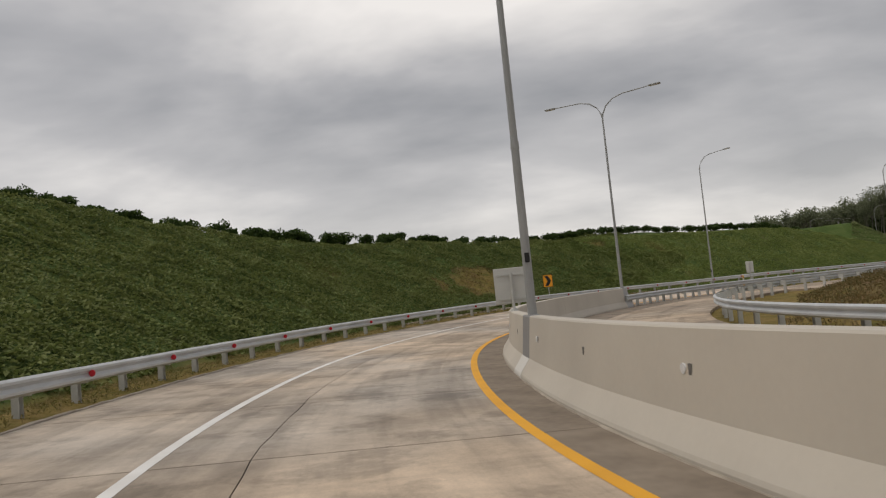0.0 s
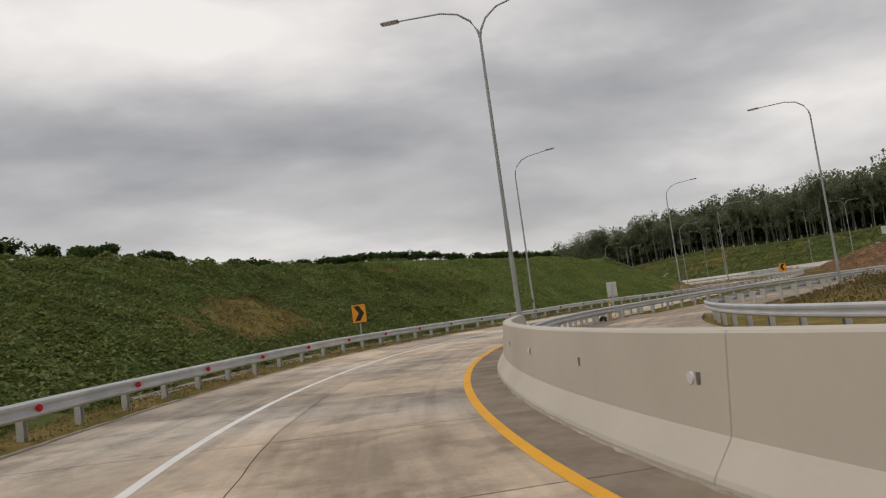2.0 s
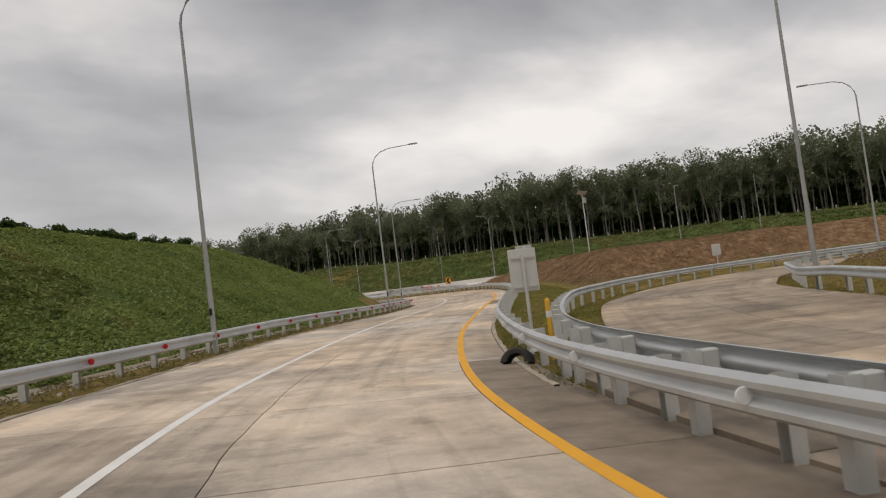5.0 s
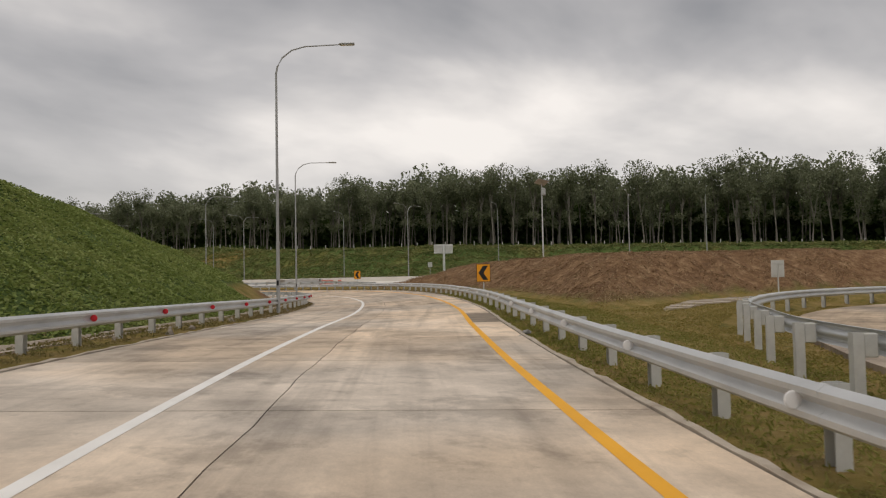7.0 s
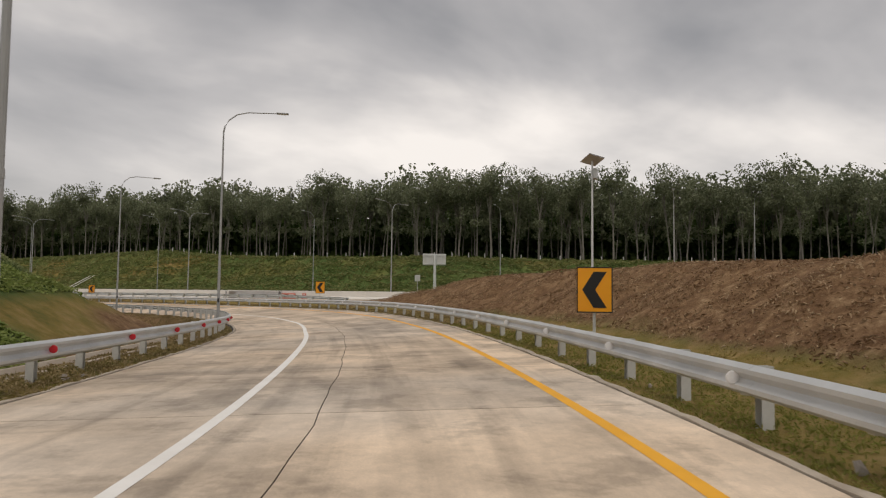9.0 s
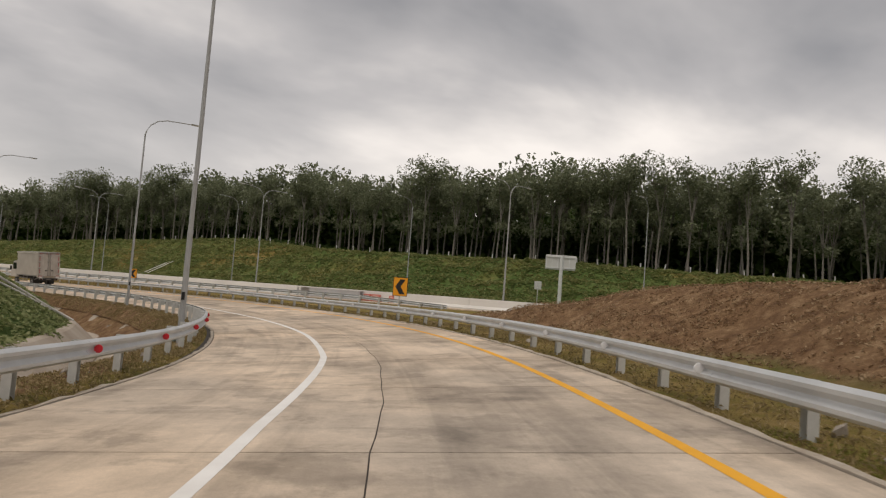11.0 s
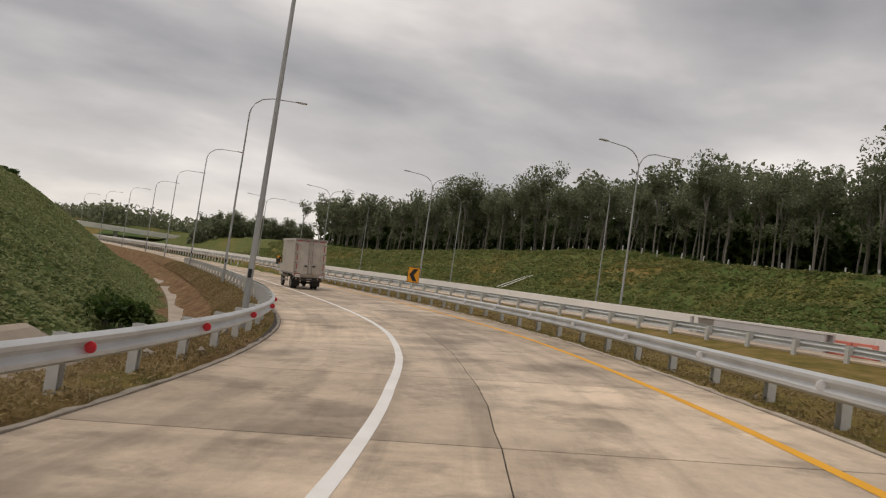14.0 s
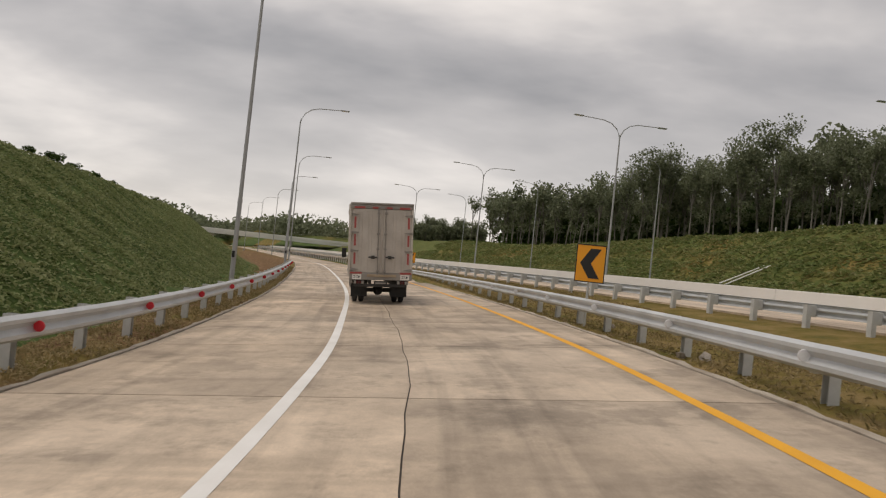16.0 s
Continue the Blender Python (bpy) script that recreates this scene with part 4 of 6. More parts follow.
def back_sign(x, y, z0, w, h, zc, deg, name="road_sign", label="plain sign seen from its grey aluminium back on a post"):
    sign = thing(name, label, "road sign", pose(x, y, z0, 0, 0, deg))
    bm = bmesh.new()
    box(bm, -w / 2, -0.01, -h / 2, w / 2, 0.01, h / 2, 0.008)
    part("panel", bm, SIGN_BACK, sign).location = (0, 0.05, zc)
    for dz in (h * 0.3, -h * 0.38):
        bm = bmesh.new()
        box(bm, -w * 0.42, 0.012, -0.02, w * 0.42, 0.04, 0.02)
        part("rail", bm, POST_GREY, sign).location = (0, 0, zc + dz)
    bm = bmesh.new()
    tube(bm, [(0, 0, 0), (0, 0, zc + h * 0.36)], 0.035, 10)
    part("post", bm, POST_GREY, sign)
    bm = bmesh.new()
    tube(bm, [(0, 0, 0.0), (0, 0, 0.06)], [0.11, 0.08], 10)
    part("foot", bm, POST_GREY, sign)
    return sign


p = ROAD.point(station(-0.98, 17.8), -5.13, 1.09)
back_sign(p.x, p.y, p.z, 0.86, 0.86, 0.62, -3)
back_sign(14.4, 56.9, -0.15, 0.56, 0.85, 1.6, -38)
back_sign(55.6, 71.6, gz(55.6, 71.6), 0.62, 0.85, 1.45, -65)
back_sign(108.2, 134, gz(108.2, 134), 0.7, 0.8, 1.9, -55)


# ---- plants ----
def leaf_material(name, a, b, c, through_light=0.45):
    m = bpy.data.materials.new(name)
    m.use_nodes = True
    n, l = m.node_tree.nodes, m.node_tree.links
    bs = n["Principled BSDF"]
    bs.inputs["Roughness"].default_value, bs.inputs["Specular IOR Level"].default_value = 0.65, 0.25
    g = n.new("ShaderNodeNewGeometry")
    tc = n.new("ShaderNodeTexCoord")
    no = n.new("ShaderNodeTexNoise")
    no.inputs["Scale"].default_value, no.inputs["Detail"].default_value = 0.3, 4
    l.new(tc.outputs["Object"], no.inputs["Vector"])
    ad = n.new("ShaderNodeMath")
    ad.operation = "MULTIPLY_ADD"
    ad.inputs[1].default_value = 0.55
    l.new(g.outputs["Random Per Island"], ad.inputs[0])
    l.new(no.outputs[0], ad.inputs[2])
    r = n.new("ShaderNodeValToRGB")
    e = r.color_ramp.elements
    e[0].position, e[0].color = 0.35, (*a, 1)
    e[1].position, e[1].color = 1.0, (*c, 1)
    e.new(0.7).color = (*b, 1)
    l.new(ad.outputs[0], r.inputs[0])
    l.new(r.outputs[0], bs.inputs["Base Color"])
    # thin leaves let light through
    tr, mx = n.new("ShaderNodeBsdfTranslucent"), n.new("ShaderNodeMixShader")
    mx.inputs[0].default_value = through_light
    l.new(r.outputs[0], tr.inputs["Color"])
    l.new(bs.outputs[0], mx.inputs[1]), l.new(tr.outputs[0], mx.inputs[2])
    l.new(mx.outputs[0], n["Material Output"].inputs["Surface"])
    return m


CREEPER = leaf_material("creeper_leaves", (0.100, 0.135, 0.036), (0.160, 0.200, 0.058), (0.235, 0.265, 0.092), 0.35)
# crown colour is lifted and greyed to carry the distance haze
CROWN = leaf_material("hazed_tree_leaves", (0.122, 0.144, 0.086), (0.174, 0.198, 0.116), (0.24, 0.26, 0.16))
BANKLEAF = leaf_material("bank_leaves", (0.112, 0.156, 0.048), (0.174, 0.215, 0.072), (0.28, 0.265, 0.11))
SHRUB = leaf_material("shrub_leaves", (0.026, 0.050, 0.012), (0.048, 0.085, 0.020), (0.085, 0.125, 0.034))
SLOPELEAF = leaf_material("slope_leaves", (0.155, 0.205, 0.052), (0.215, 0.275, 0.075), (0.290, 0.330, 0.110), 0.4)
# lighter than the plant itself: haze is mixed into this leaf colour
HILLLEAF = leaf_material("hazed_hill_leaves", (0.140, 0.178, 0.068), (0.212, 0.248, 0.100), (0.285, 0.300, 0.140), 0.4)
GRASS = leaf_material("verge_grass", (0.12, 0.135, 0.04), (0.21, 0.18, 0.065), (0.33, 0.26, 0.125))
STRAW = leaf_material("straw", (0.19, 0.112, 0.060), (0.295, 0.19, 0.108), (0.48, 0.36, 0.23), 0.3)
FIELD = leaf_material("field_grass", (0.23, 0.21, 0.06), (0.33, 0.27, 0.085), (0.44, 0.35, 0.14), 0.5)
HAY = leaf_material("withered_grass", (0.17, 0.145, 0.06), (0.27, 0.205, 0.095), (0.42, 0.33, 0.18), 0.4)
WEED = leaf_material("weeds", (0.10, 0.105, 0.038), (0.17, 0.135, 0.055), (0.27, 0.19, 0.09), 0.4)
TURF = leaf_material("turf", (0.17, 0.19, 0.042), (0.26, 0.26, 0.065), (0.37, 0.33, 0.12), 0.5)
BARK = mat("pale_bark", (0.27, 0.25, 0.215), 0.9, 0, (0.15, 0.135, 0.115), 1.5, 18, 0.4, 0.02, coords="Object", obj=0.3)


def leaves_mesh(name, centres, size, tilt, rng, material, lift=0.0, aspect=0.6, up=None):
    """Small bent leaves (two faces on a fold) round the centres, as one mesh."""
    n = len(centres)
    yaw = rng.uniform(0, math.tau, n)
    pit = rng.normal(0, tilt, n) + 0.25
    rol = rng.normal(0, tilt * 0.6, n)
    sz = size * rng.uniform(0.6, 1.35, n)
    ux, uy, uz = np.cos(yaw) * np.cos(pit), np.sin(yaw) * np.cos(pit), np.sin(pit)
    vx, vy, vz = -np.sin(yaw), np.cos(yaw), np.sin(rol)
    U, V = np.stack([ux, uy, uz], 1), np.stack([vx, vy, vz], 1)
    N = np.cross(U, V)
    w = aspect * 0.5
    L = [(-0.5, 0, 0), (0.05, w, 0.16), (0.55, 0, -0.06), (0.05, -w, 0.16)]
    verts = np.concatenate([(centres + sz[:, None] * (a * U + b * V + c * N))[:, None] for a, b, c in L], 1).reshape(-1, 3)
    k = 4 * np.arange(n)
    tri = np.stack([k, k + 1, k + 2, k, k + 2, k + 3], 1).reshape(-1)
    me = bpy.data.meshes.new(name)
    me.vertices.add(4 * n)
    me.vertices.foreach_set("co", verts.astype(np.float32).ravel())
    me.loops.add(6 * n)
    me.loops.foreach_set("vertex_index", tri.astype(np.int32))
    me.polygons.add(2 * n)
    me.polygons.foreach_set("loop_start", np.arange(0, 6 * n, 3, dtype=np.int32))
    me.update(calc_edges=True)
    me.materials.append(material)
    return me


def scatter(track, s0, s1, a0, a1, count, rng):
    s, a = rng.uniform(s0, s1, count), rng.uniform(a0, a1, count)
    x, y = np.interp(s, track.s, track.p[:, 0]), np.interp(s, track.s, track.p[:, 1])
    tx, ty = np.interp(s, track.s, track.t[:, 0]), np.interp(s, track.s, track.t[:, 1])
    return x - ty * a, y + tx * a


def cover(name, label, xs, ys, keep, size, tilt, material, seed, height=(0.02, 0.16), lump=0.0, aspect=0.7):
    rng = np.random.default_rng(seed)
    z, dirt, dry, s, a, mo = ground(xs, ys)
    k = keep(z, dirt, dry, s - S0, a, mo)
    # growth comes in swells, with thin places
    g = wave(xs, ys, 1.7, 2.0) + 0.6 * wave(xs, ys, 4.1, 3.0)
    k &= rng.uniform(-1.6, 0.9, len(xs)) < g + 0.55
    x, y, z, g = xs[k], ys[k], z[k], g[k]
    h = rng.uniform(*height, len(x)) + lump * np.clip(g, 0, 2)
    me = leaves_mesh(name, np.stack([x, y, z + h], 1), size, tilt, rng, material, aspect=aspect)
    return tagged(new(name, me), label, "plants", kind="stuff")


rng = np.random.default_rng(4)
NEARBIT = scatter(ROAD, S0 + 2, S0 + 80, 4.6, 18, 235000, rng)
cover("creeper", "dense broad-leaved green creeper over the cutting slope", *NEARBIT, lambda z, d, y, q, a, mo: (a > 4.9 + 0.5 * np.sin(q * 0.9)) & (q < 74 + 5 * np.sin(a * 0.8)) & (y < 0.6), 0.148, 0.5, CREEPER, 5, (0.0, 0.10), 0.16)
SLOPE = scatter(ROAD, S0 + 62, S0 + 132, 4.6, 16, 180000, rng)
cover("slope_grass", "short bright green grass and creeper on the cutting slope", *SLOPE, lambda z, d, y, q, a, mo: (a > 4.8 + 0.4 * np.sin(q * 0.9)) & (q > 67 + 5 * np.sin(a * 0.8)) & (y < 0.6), 0.135, 0.45, SLOPELEAF, 15, (0.0, 0.06), 0.07)
H2 = scatter(ROAD, S0 + 132, S0 + 290, 6.8, 21, 170000, rng)
cover("creeper", "dense green creeper over the second cutting slope", *H2, lambda z, d, y, q, a, mo: (a > 7.5 + 0.35 * np.sin(q * 0.7)) & (q > 137), 0.178, 0.45, HILLLEAF, 6, (0.0, 0.08), 0.12)
PATCH = scatter(ROAD, S0 + 34, S0 + 86, 5.4, 16, 60000, rng)
cover("withered_creeper", "withered olive and brown creeper in thin patches on the slope", *PATCH, lambda z, d, y, q, a, mo: (y >= 0.5) & (a > 5.4), 0.12, 0.5, WEED, 26, (0.0, 0.08), 0.06, 0.5)
BANK = scatter(WALL, 215, 500, -42, -18, 130000, rng)
cover("creeper", "green creeper over the far embankment", *BANK, lambda z, d, y, q, a, mo: mo > 15, 0.42, 0.35, BANKLEAF, 7, (0.0, 0.12), 0.2)
TUFTS = scatter(ROAD, S0 + 100, S0 + 240, 3.1, 5.4, 80000, rng)
cover("dry_tufts", "tall dry grass tufts under the outer rail", *TUFTS, lambda z, d, y, q, a, mo: (a > 3.25), 0.085, 0.9, HAY, 18, (0.0, 0.05), 0.03, 0.3)
FIELDS = scatter(ROAD, S0 + 70, S0 + 128, -22, -9, 110000, rng)
cover("field_grass", "ochre dry grass on the flat ground below the mound", *FIELDS, lambda z, d, y, q, a, mo: (d < 0.4) & (mo < -9) & (z < 0.4), 0.10, 0.6, FIELD, 19, (0.0, 0.025), 0.015, 0.2)
VERGE = scatter(ROAD, S0 - 10, S0 + 240, 3.4, 5.6, 60000, rng)
cover("verge_grass", "short dry and green grass on the outer verge", *VERGE, lambda z, d, y, q, a, mo: (d < 0.7) & (a > 3.4) & (q < 136), 0.085, 1.0, GRASS, 8, (0.0, 0.06), 0.04, 0.25)
VERGE2 = scatter(ROAD, S0 + 58, S0 + 126, -9.5, -5.2, 75000, rng)
cover("verge_grass", "patchy dry grass on the inner verge", *VERGE2, lambda z, d, y, q, a, mo: (d < 0.5) & (mo < -9) & (a < -5.2) & (q < 118 + 6 * np.sin(a * 2)), 0.075, 0.8, TURF, 9, (0.0, 0.03), 0.015, 0.22)
VERGE3 = scatter(ROAD, S0 + 110, S0 + 240, -9.5, -5.25, 70000, rng)
cover("withered_grass", "withered brown grass on the inner verge", *VERGE3, lambda z, d, y, q, a, mo: (d < 0.5) & (mo < -9) & (q > 116 + 6 * np.sin(a * 2)), 0.085, 0.7, HAY, 24, (0.0, 0.04), 0.02, 0.25)
MOUND = scatter(ROAD, S0 + 75, S0 + 155, -30, -9, 150000, rng)
cover("straw", "dead straw and loose clods on the bare earth mound", *MOUND, lambda z, d, y, q, a, mo: (d > 0.3) & (mo < -9), 0.13, 0.5, STRAW, 10, (0.0, 0.03), 0.02, 0.3)


ISLE = scatter(ROAD, S0 - 8, S0 + 62, -24, -12, 45000, rng)
cover("weeds", "russet and green weeds on the soil island inside the loop road", *ISLE, lambda z, d, y, q, a, mo: (a < -12.2) & (z > -0.28), 0.12, 0.9, WEED, 23, (0.0, 0.16), 0.14, 0.4)


def tree_parts(seed, height=14.5, fork=0.42, dense=66):
    """Trunk with limbs as one bmesh, and leaf centres in clumps at the limb ends."""
    rng = np.random.default_rng(seed)
    bm = bmesh.new()
    lean = rng.normal(0, 0.25, 2)
    zf = height * fork * rng.uniform(0.75, 1.25)
    base = [(0, 0, -0.3), (0.02 * lean[0], 0.02 * lean[1], zf * 0.3), (0.5 * lean[0], 0.5 * lean[1], zf * 0.65), (lean[0], lean[1], zf)]
    tube(bm, base, [0.17, 0.135, 0.115, 0.10], 6)
    clumps = []
    top = np.array([lean[0], lean[1], zf])
    n = rng.integers(3, 6)
    a0 = rng.uniform(0, math.tau)
    for k in range(n + 1):
        az_ = a0 + k * math.tau / n + rng.normal(0, 0.3)
        reach, rise = rng.uniform(0.8, 2.2), rng.uniform(0.45, 0.95) * (height - zf)
        d = np.array([math.cos(az_), math.sin(az_), 0])
        p1 = top + d * reach * 0.35 + np.array([0, 0, rise * 0.45])
        p2 = top + d * reach * 0.75 + np.array([0, 0, rise * 0.8])
        p3 = top + d * reach + np.array([0, 0, rise])
        tube(bm, [tuple(top), tuple(p1), tuple(p2), tuple(p3)], [0.085, 0.062, 0.04, 0.015], 5)
        clumps += [(p2, 1.0), (p3, 1.15)]
        for _ in range(3):
            e = p1 + (p3 - p1) * rng.uniform(0.1, 0.8) + rng.normal(0, 0.75, 3) * np.array([1, 1, 0.7])
            tube(bm, [tuple(p1 + (p3 - p1) * 0.3), tuple(e)], [0.03, 0.01], 4)
            clumps.append((e, 0.85))
    for _ in range(3):
        u = rng.uniform(0.75, 1.25)
        e = np.array([lean[0], lean[1], 0]) * u + np.array([rng.normal(0, 0.8), rng.normal(0, 0.8), zf * u])
        clumps.append((e, 0.7))
    cs = []
    for c, r in clumps:
        m = int(dense * r)
        v = rng.normal(0, 1, (m, 3))
        v *= (rng.uniform(0.25, 1, m) ** 0.5 / np.linalg.norm(v, axis=1))[:, None]
        cs.append(c + v * np.array([1.45, 1.45, 1.0]) * r)
    return bm, np.concatenate(cs), rng


TREES = []
for k in range(7):
    bm, cs, r = tree_parts(40 + k, 13.9 + 0.5 * k, 0.34 + 0.03 * (k % 4))
    bm_me = bpy.data.meshes.new("trunk")
    bm.to_mesh(bm_me)
    bm.free()
    bm_me.materials.append(BARK)
    TREES.append((bm_me, leaves_mesh("crown", cs, 0.36, 0.8, r, CROWN, aspect=0.68), leaves_mesh("crown", cs[::4], 0.7, 0.8, r, CROWN, aspect=0.7)))


def forest():
    rng = np.random.default_rng(11)
    back_t, back_c = [], []
    for row in range(6):
        off = -40.5 - row * 4.6
        for s in np.arange(150 + (row % 2) * 2.2, 640, 4.4 + 0.25 * row):
            s2, a2 = s + rng.normal(0, 0.8), off + rng.normal(0, 0.9) - 5 * sm(s, 330, 420)
            if rng.uniform() < 0.06 or s2 > WALL.s[-1] - 3 or s2 > 515 + row * 4:
                continue
            x, y, _, _, tx, ty = WALL.at(s2)
            px, py = x - ty * a2, y + tx * a2
            k, sc, rz = int(rng.integers(0, 7)), rng.uniform(0.85, 1.15), rng.uniform(0, 360)
            sc *= float(np.interp(py, (100, 130, 155, 175, 190, 213, 230, 250, 272, 300, 320), (1.03, 0.97, 1.0, 1.06, 1.07, 1.0, 1.06, 1.14, 1.11, 0.98, 0.95)))
            if row > 2:
                sc *= float(np.interp(py, (150, 175, 190, 215, 235, 255), (1.02, 1.1, 1.04, 1.04, 1.08, 1.0)))
            else:
                sc *= float(np.interp(py, (168, 186, 228, 246), (1, 0.84, 0.84, 1)))
            m = pose(px, py, gz(px, py), 0, 0, rz) @ Matrix.Scale(sc, 4)
            if row < 2 and 215 < s2 < 455:
                t = thing("rubber_tree", "tall plantation tree with pale bare trunk and thin dark crown", "tree", m, "plantation trees above the embankment")
                share("trunk", TREES[k][0], t, Matrix.Identity(4))
                share("crown", TREES[k][1], t, Matrix.Identity(4))
            else:
                back_t.append((k, m)), back_c.append((k, m))
    # a separate stand further along
    for _ in range(80):
        px, py = rng.uniform(58, 96), rng.uniform(374, 402)
        m = pose(px, py, gz(px, py), 0, 0, rng.uniform(0, 360)) @ Matrix.Scale(rng.uniform(0.42, 0.6), 4)
        back_t.append((int(rng.integers(0, 7)), m)), back_c.append((back_t[-1][0], m))
    for name, rows, idx, material, label in (("woods_trunks", back_t, 0, BARK, "pale trunks deep in the plantation woods"), ("woods_crowns", back_c, 2, CROWN, "dark crowns deep in the plantation woods")):
        vs, ls, n0, starts = [], [], 0, []
        for k, m in rows:
            me = TREES[k][idx]
            co = np.empty(3 * len(me.vertices), np.float32)
            me.vertices.foreach_get("co", co)
            co = co.reshape(-1, 3)
            M = np.array(m)
            vs.append(co @ M[:3, :3].T + M[:3, 3])
            fv = np.empty(len(me.loops), np.int32)
            me.loops.foreach_get("vertex_index", fv)
            tot = np.empty(len(me.polygons), np.int32)
            me.polygons.foreach_get("loop_total", tot)
            ls.append(fv + n0), starts.append(tot)
            n0 += len(co)
        V, L, Tt = np.concatenate(vs), np.concatenate(ls), np.concatenate(starts)
        me = bpy.data.meshes.new(name)
        me.vertices.add(len(V))
        me.vertices.foreach_set("co", V.astype(np.float32).ravel())
        me.loops.add(len(L))
        me.loops.foreach_set("vertex_index", L)
        me.polygons.add(len(Tt))
        me.polygons.foreach_set("loop_start", np.concatenate([[0], np.cumsum(Tt)[:-1]]).astype(np.int32))
        me.update(calc_edges=True)
        me.materials.append(material)
        tagged(new(name, me), label, "woods", kind="stuff")


forest()


def undergrowth():
    """Added saplings and low boughs close the view between trunks; shrub-dark leaves imitate shade."""
    r = np.random.default_rng(31)
    x, y = scatter(WALL, 150, 535, -84, -60, 60000, r)
    z, _, _, s, a, mo = ground(x, y)
    h = r.uniform(0.0, 1.0, len(x)) ** 1.2 * 9.0
    me = leaves_mesh("undergrowth", np.stack([x, y, z + h], 1), 1.5, 0.9, r, SHRUB, aspect=0.8)
    tagged(new("undergrowth", me), "added saplings and low boughs deep in the woods, dark in place of shade", "woods", kind="stuff")
    x, y = r.uniform(56, 97, 9000), r.uniform(374, 404, 9000)
    z = ground(x, y)[0]
    me = leaves_mesh("undergrowth", np.stack([x, y, z + r.uniform(0, 1, 9000) ** 0.9 * 5.5], 1), 1.2, 0.9, r, CROWN, aspect=0.8)
    tagged(new("undergrowth", me), "dark undergrowth in the further stand of trees", "woods", kind="stuff")
    x, y = scatter(WALL, 150, 520, -56, -41, 12000, r)
    z, _, _, s, a, mo = ground(x, y)
    me = leaves_mesh("undergrowth", np.stack([x, y, z + r.uniform(0.0, 0.7, len(x))], 1), 0.5, 0.9, r, SHRUB, aspect=0.7)
    tagged(new("undergrowth", me), "low weeds under the first trees", "woods", kind="stuff")


undergrowth()


def shrub_mesh(seed):
    r = np.random.default_rng(seed)
    cs = []
    for _ in range(9):
        c = r.normal(0, 0.6, 3) * np.array([1, 1, 0.45]) + np.array([0, 0, 1.15])
        v = r.normal(0, 1, (52, 3))
        v *= (r.uniform(0.3, 1, 52) ** 0.4 / np.linalg.norm(v, axis=1))[:, None]
        cs.append(c + v * np.array([0.75, 0.75, 0.55]))
    cs = np.concatenate(cs)
    cs[:, 2] = np.maximum(cs[:, 2], 0.1)
    bm = bmesh.new()
    for _ in range(4):
        e = r.normal(0, 0.5, 2)
        tube(bm, [(0, 0, -0.2), (e[0] * 0.4, e[1] * 0.4, 0.6), (e[0], e[1], 1.3)], [0.05, 0.04, 0.015], 5)
    st = bpy.data.meshes.new("stem")
    bm.to_mesh(st)
    bm.free()
    st.materials.append(BARK)
    return st, leaves_mesh("foliage", cs, 0.36, 0.9, r, SHRUB, aspect=0.7)


SHRUBS = [shrub_mesh(70 + k) for k in range(5)]


def shrub(x, y, sc, rng, label="rounded dark green shrub on the brow of the slope", flat=1.0):
    t = thing("shrub", label, "shrub", pose(x, y, gz(x, y), 0, 0, rng.uniform(0, 360)) @ Matrix.Diagonal((sc, sc, sc * flat, 1)), "shrubs along the slopes")
    st, fo = SHRUBS[int(rng.integers(0, 5))]
    share("stem", st, t, Matrix.Identity(4))
    share("foliage", fo, t, Matrix.Identity(4))


def hedges():
    r = np.random.default_rng(21)
    for q in np.arange(8, 112, 0.44):
        brow = 5 + (6.6 + 3.1 * float(sm(np.array(q), 48, 20))) / 0.62 + 1.6
        p = ROAD.point(S0 + q, brow + r.normal(0.8, 0.9))
        if r.uniform() < 0.94:
            shrub(p.x, p.y, r.uniform(0.44, 0.62) * (1 - 0.3 * float(sm(np.array(q), 45, 60))), r)
    for q in np.arange(225, 275, 2.6):
        p = ROAD.point(S0 + q, 8.6 + 7.2 / 0.66 + r.normal(1.2, 0.6))
        shrub(p.x, p.y, r.uniform(0.15, 0.4), r)
    for x, y, sc in ((65.9, 146.4, 0.7), (65.2, 147.6, 0.6)):
        shrub(x, y, sc, r, "low green bush beside the drain")


hedges()


# ---- the box truck on the ramp ----
TRUCK_WHITE = mat("truck_white", (0.62, 0.575, 0.51), 0.55, 0.1, (0.46, 0.415, 0.36), 1.1, 16, 0.08, 0.003)
TRUCK_DOOR = mat("truck_door", (0.56, 0.515, 0.46), 0.6, 0.1, (0.38, 0.335, 0.29), 1.4, 14, 0.1, 0.003)
TRUCK_TRIM = mat("truck_trim", (0.34, 0.32, 0.29), 0.55, 0.4, (0.22, 0.20, 0.18), 2.0, 25, 0.1, 0.003)
CHASSIS = mat("chassis_black", (0.025, 0.024, 0.023), 0.7, 0, (0.05, 0.045, 0.04), 2.5, 30, 0.2, 0.004)
TAPE_RED = mat("reflective_tape_red", (0.42, 0.06, 0.05), 0.5, 0, (0.30, 0.07, 0.06), 4, 50, 0.03, 0.001)
PLATE_WHITE = mat("decal_white", (0.78, 0.76, 0.72), 0.5, 0, (0.62, 0.6, 0.56), 5, 50, 0.03, 0.001)
WOOD = mat("step_board", (0.42, 0.33, 0.22), 0.8, 0, (0.28, 0.21, 0.14), 3, 30, 0.2, 0.003)
GLASS_DARK = mat("tinted_glass", (0.02, 0.023, 0.025), 0.08, 0, None, 2, 30, 0.0, 0.001)
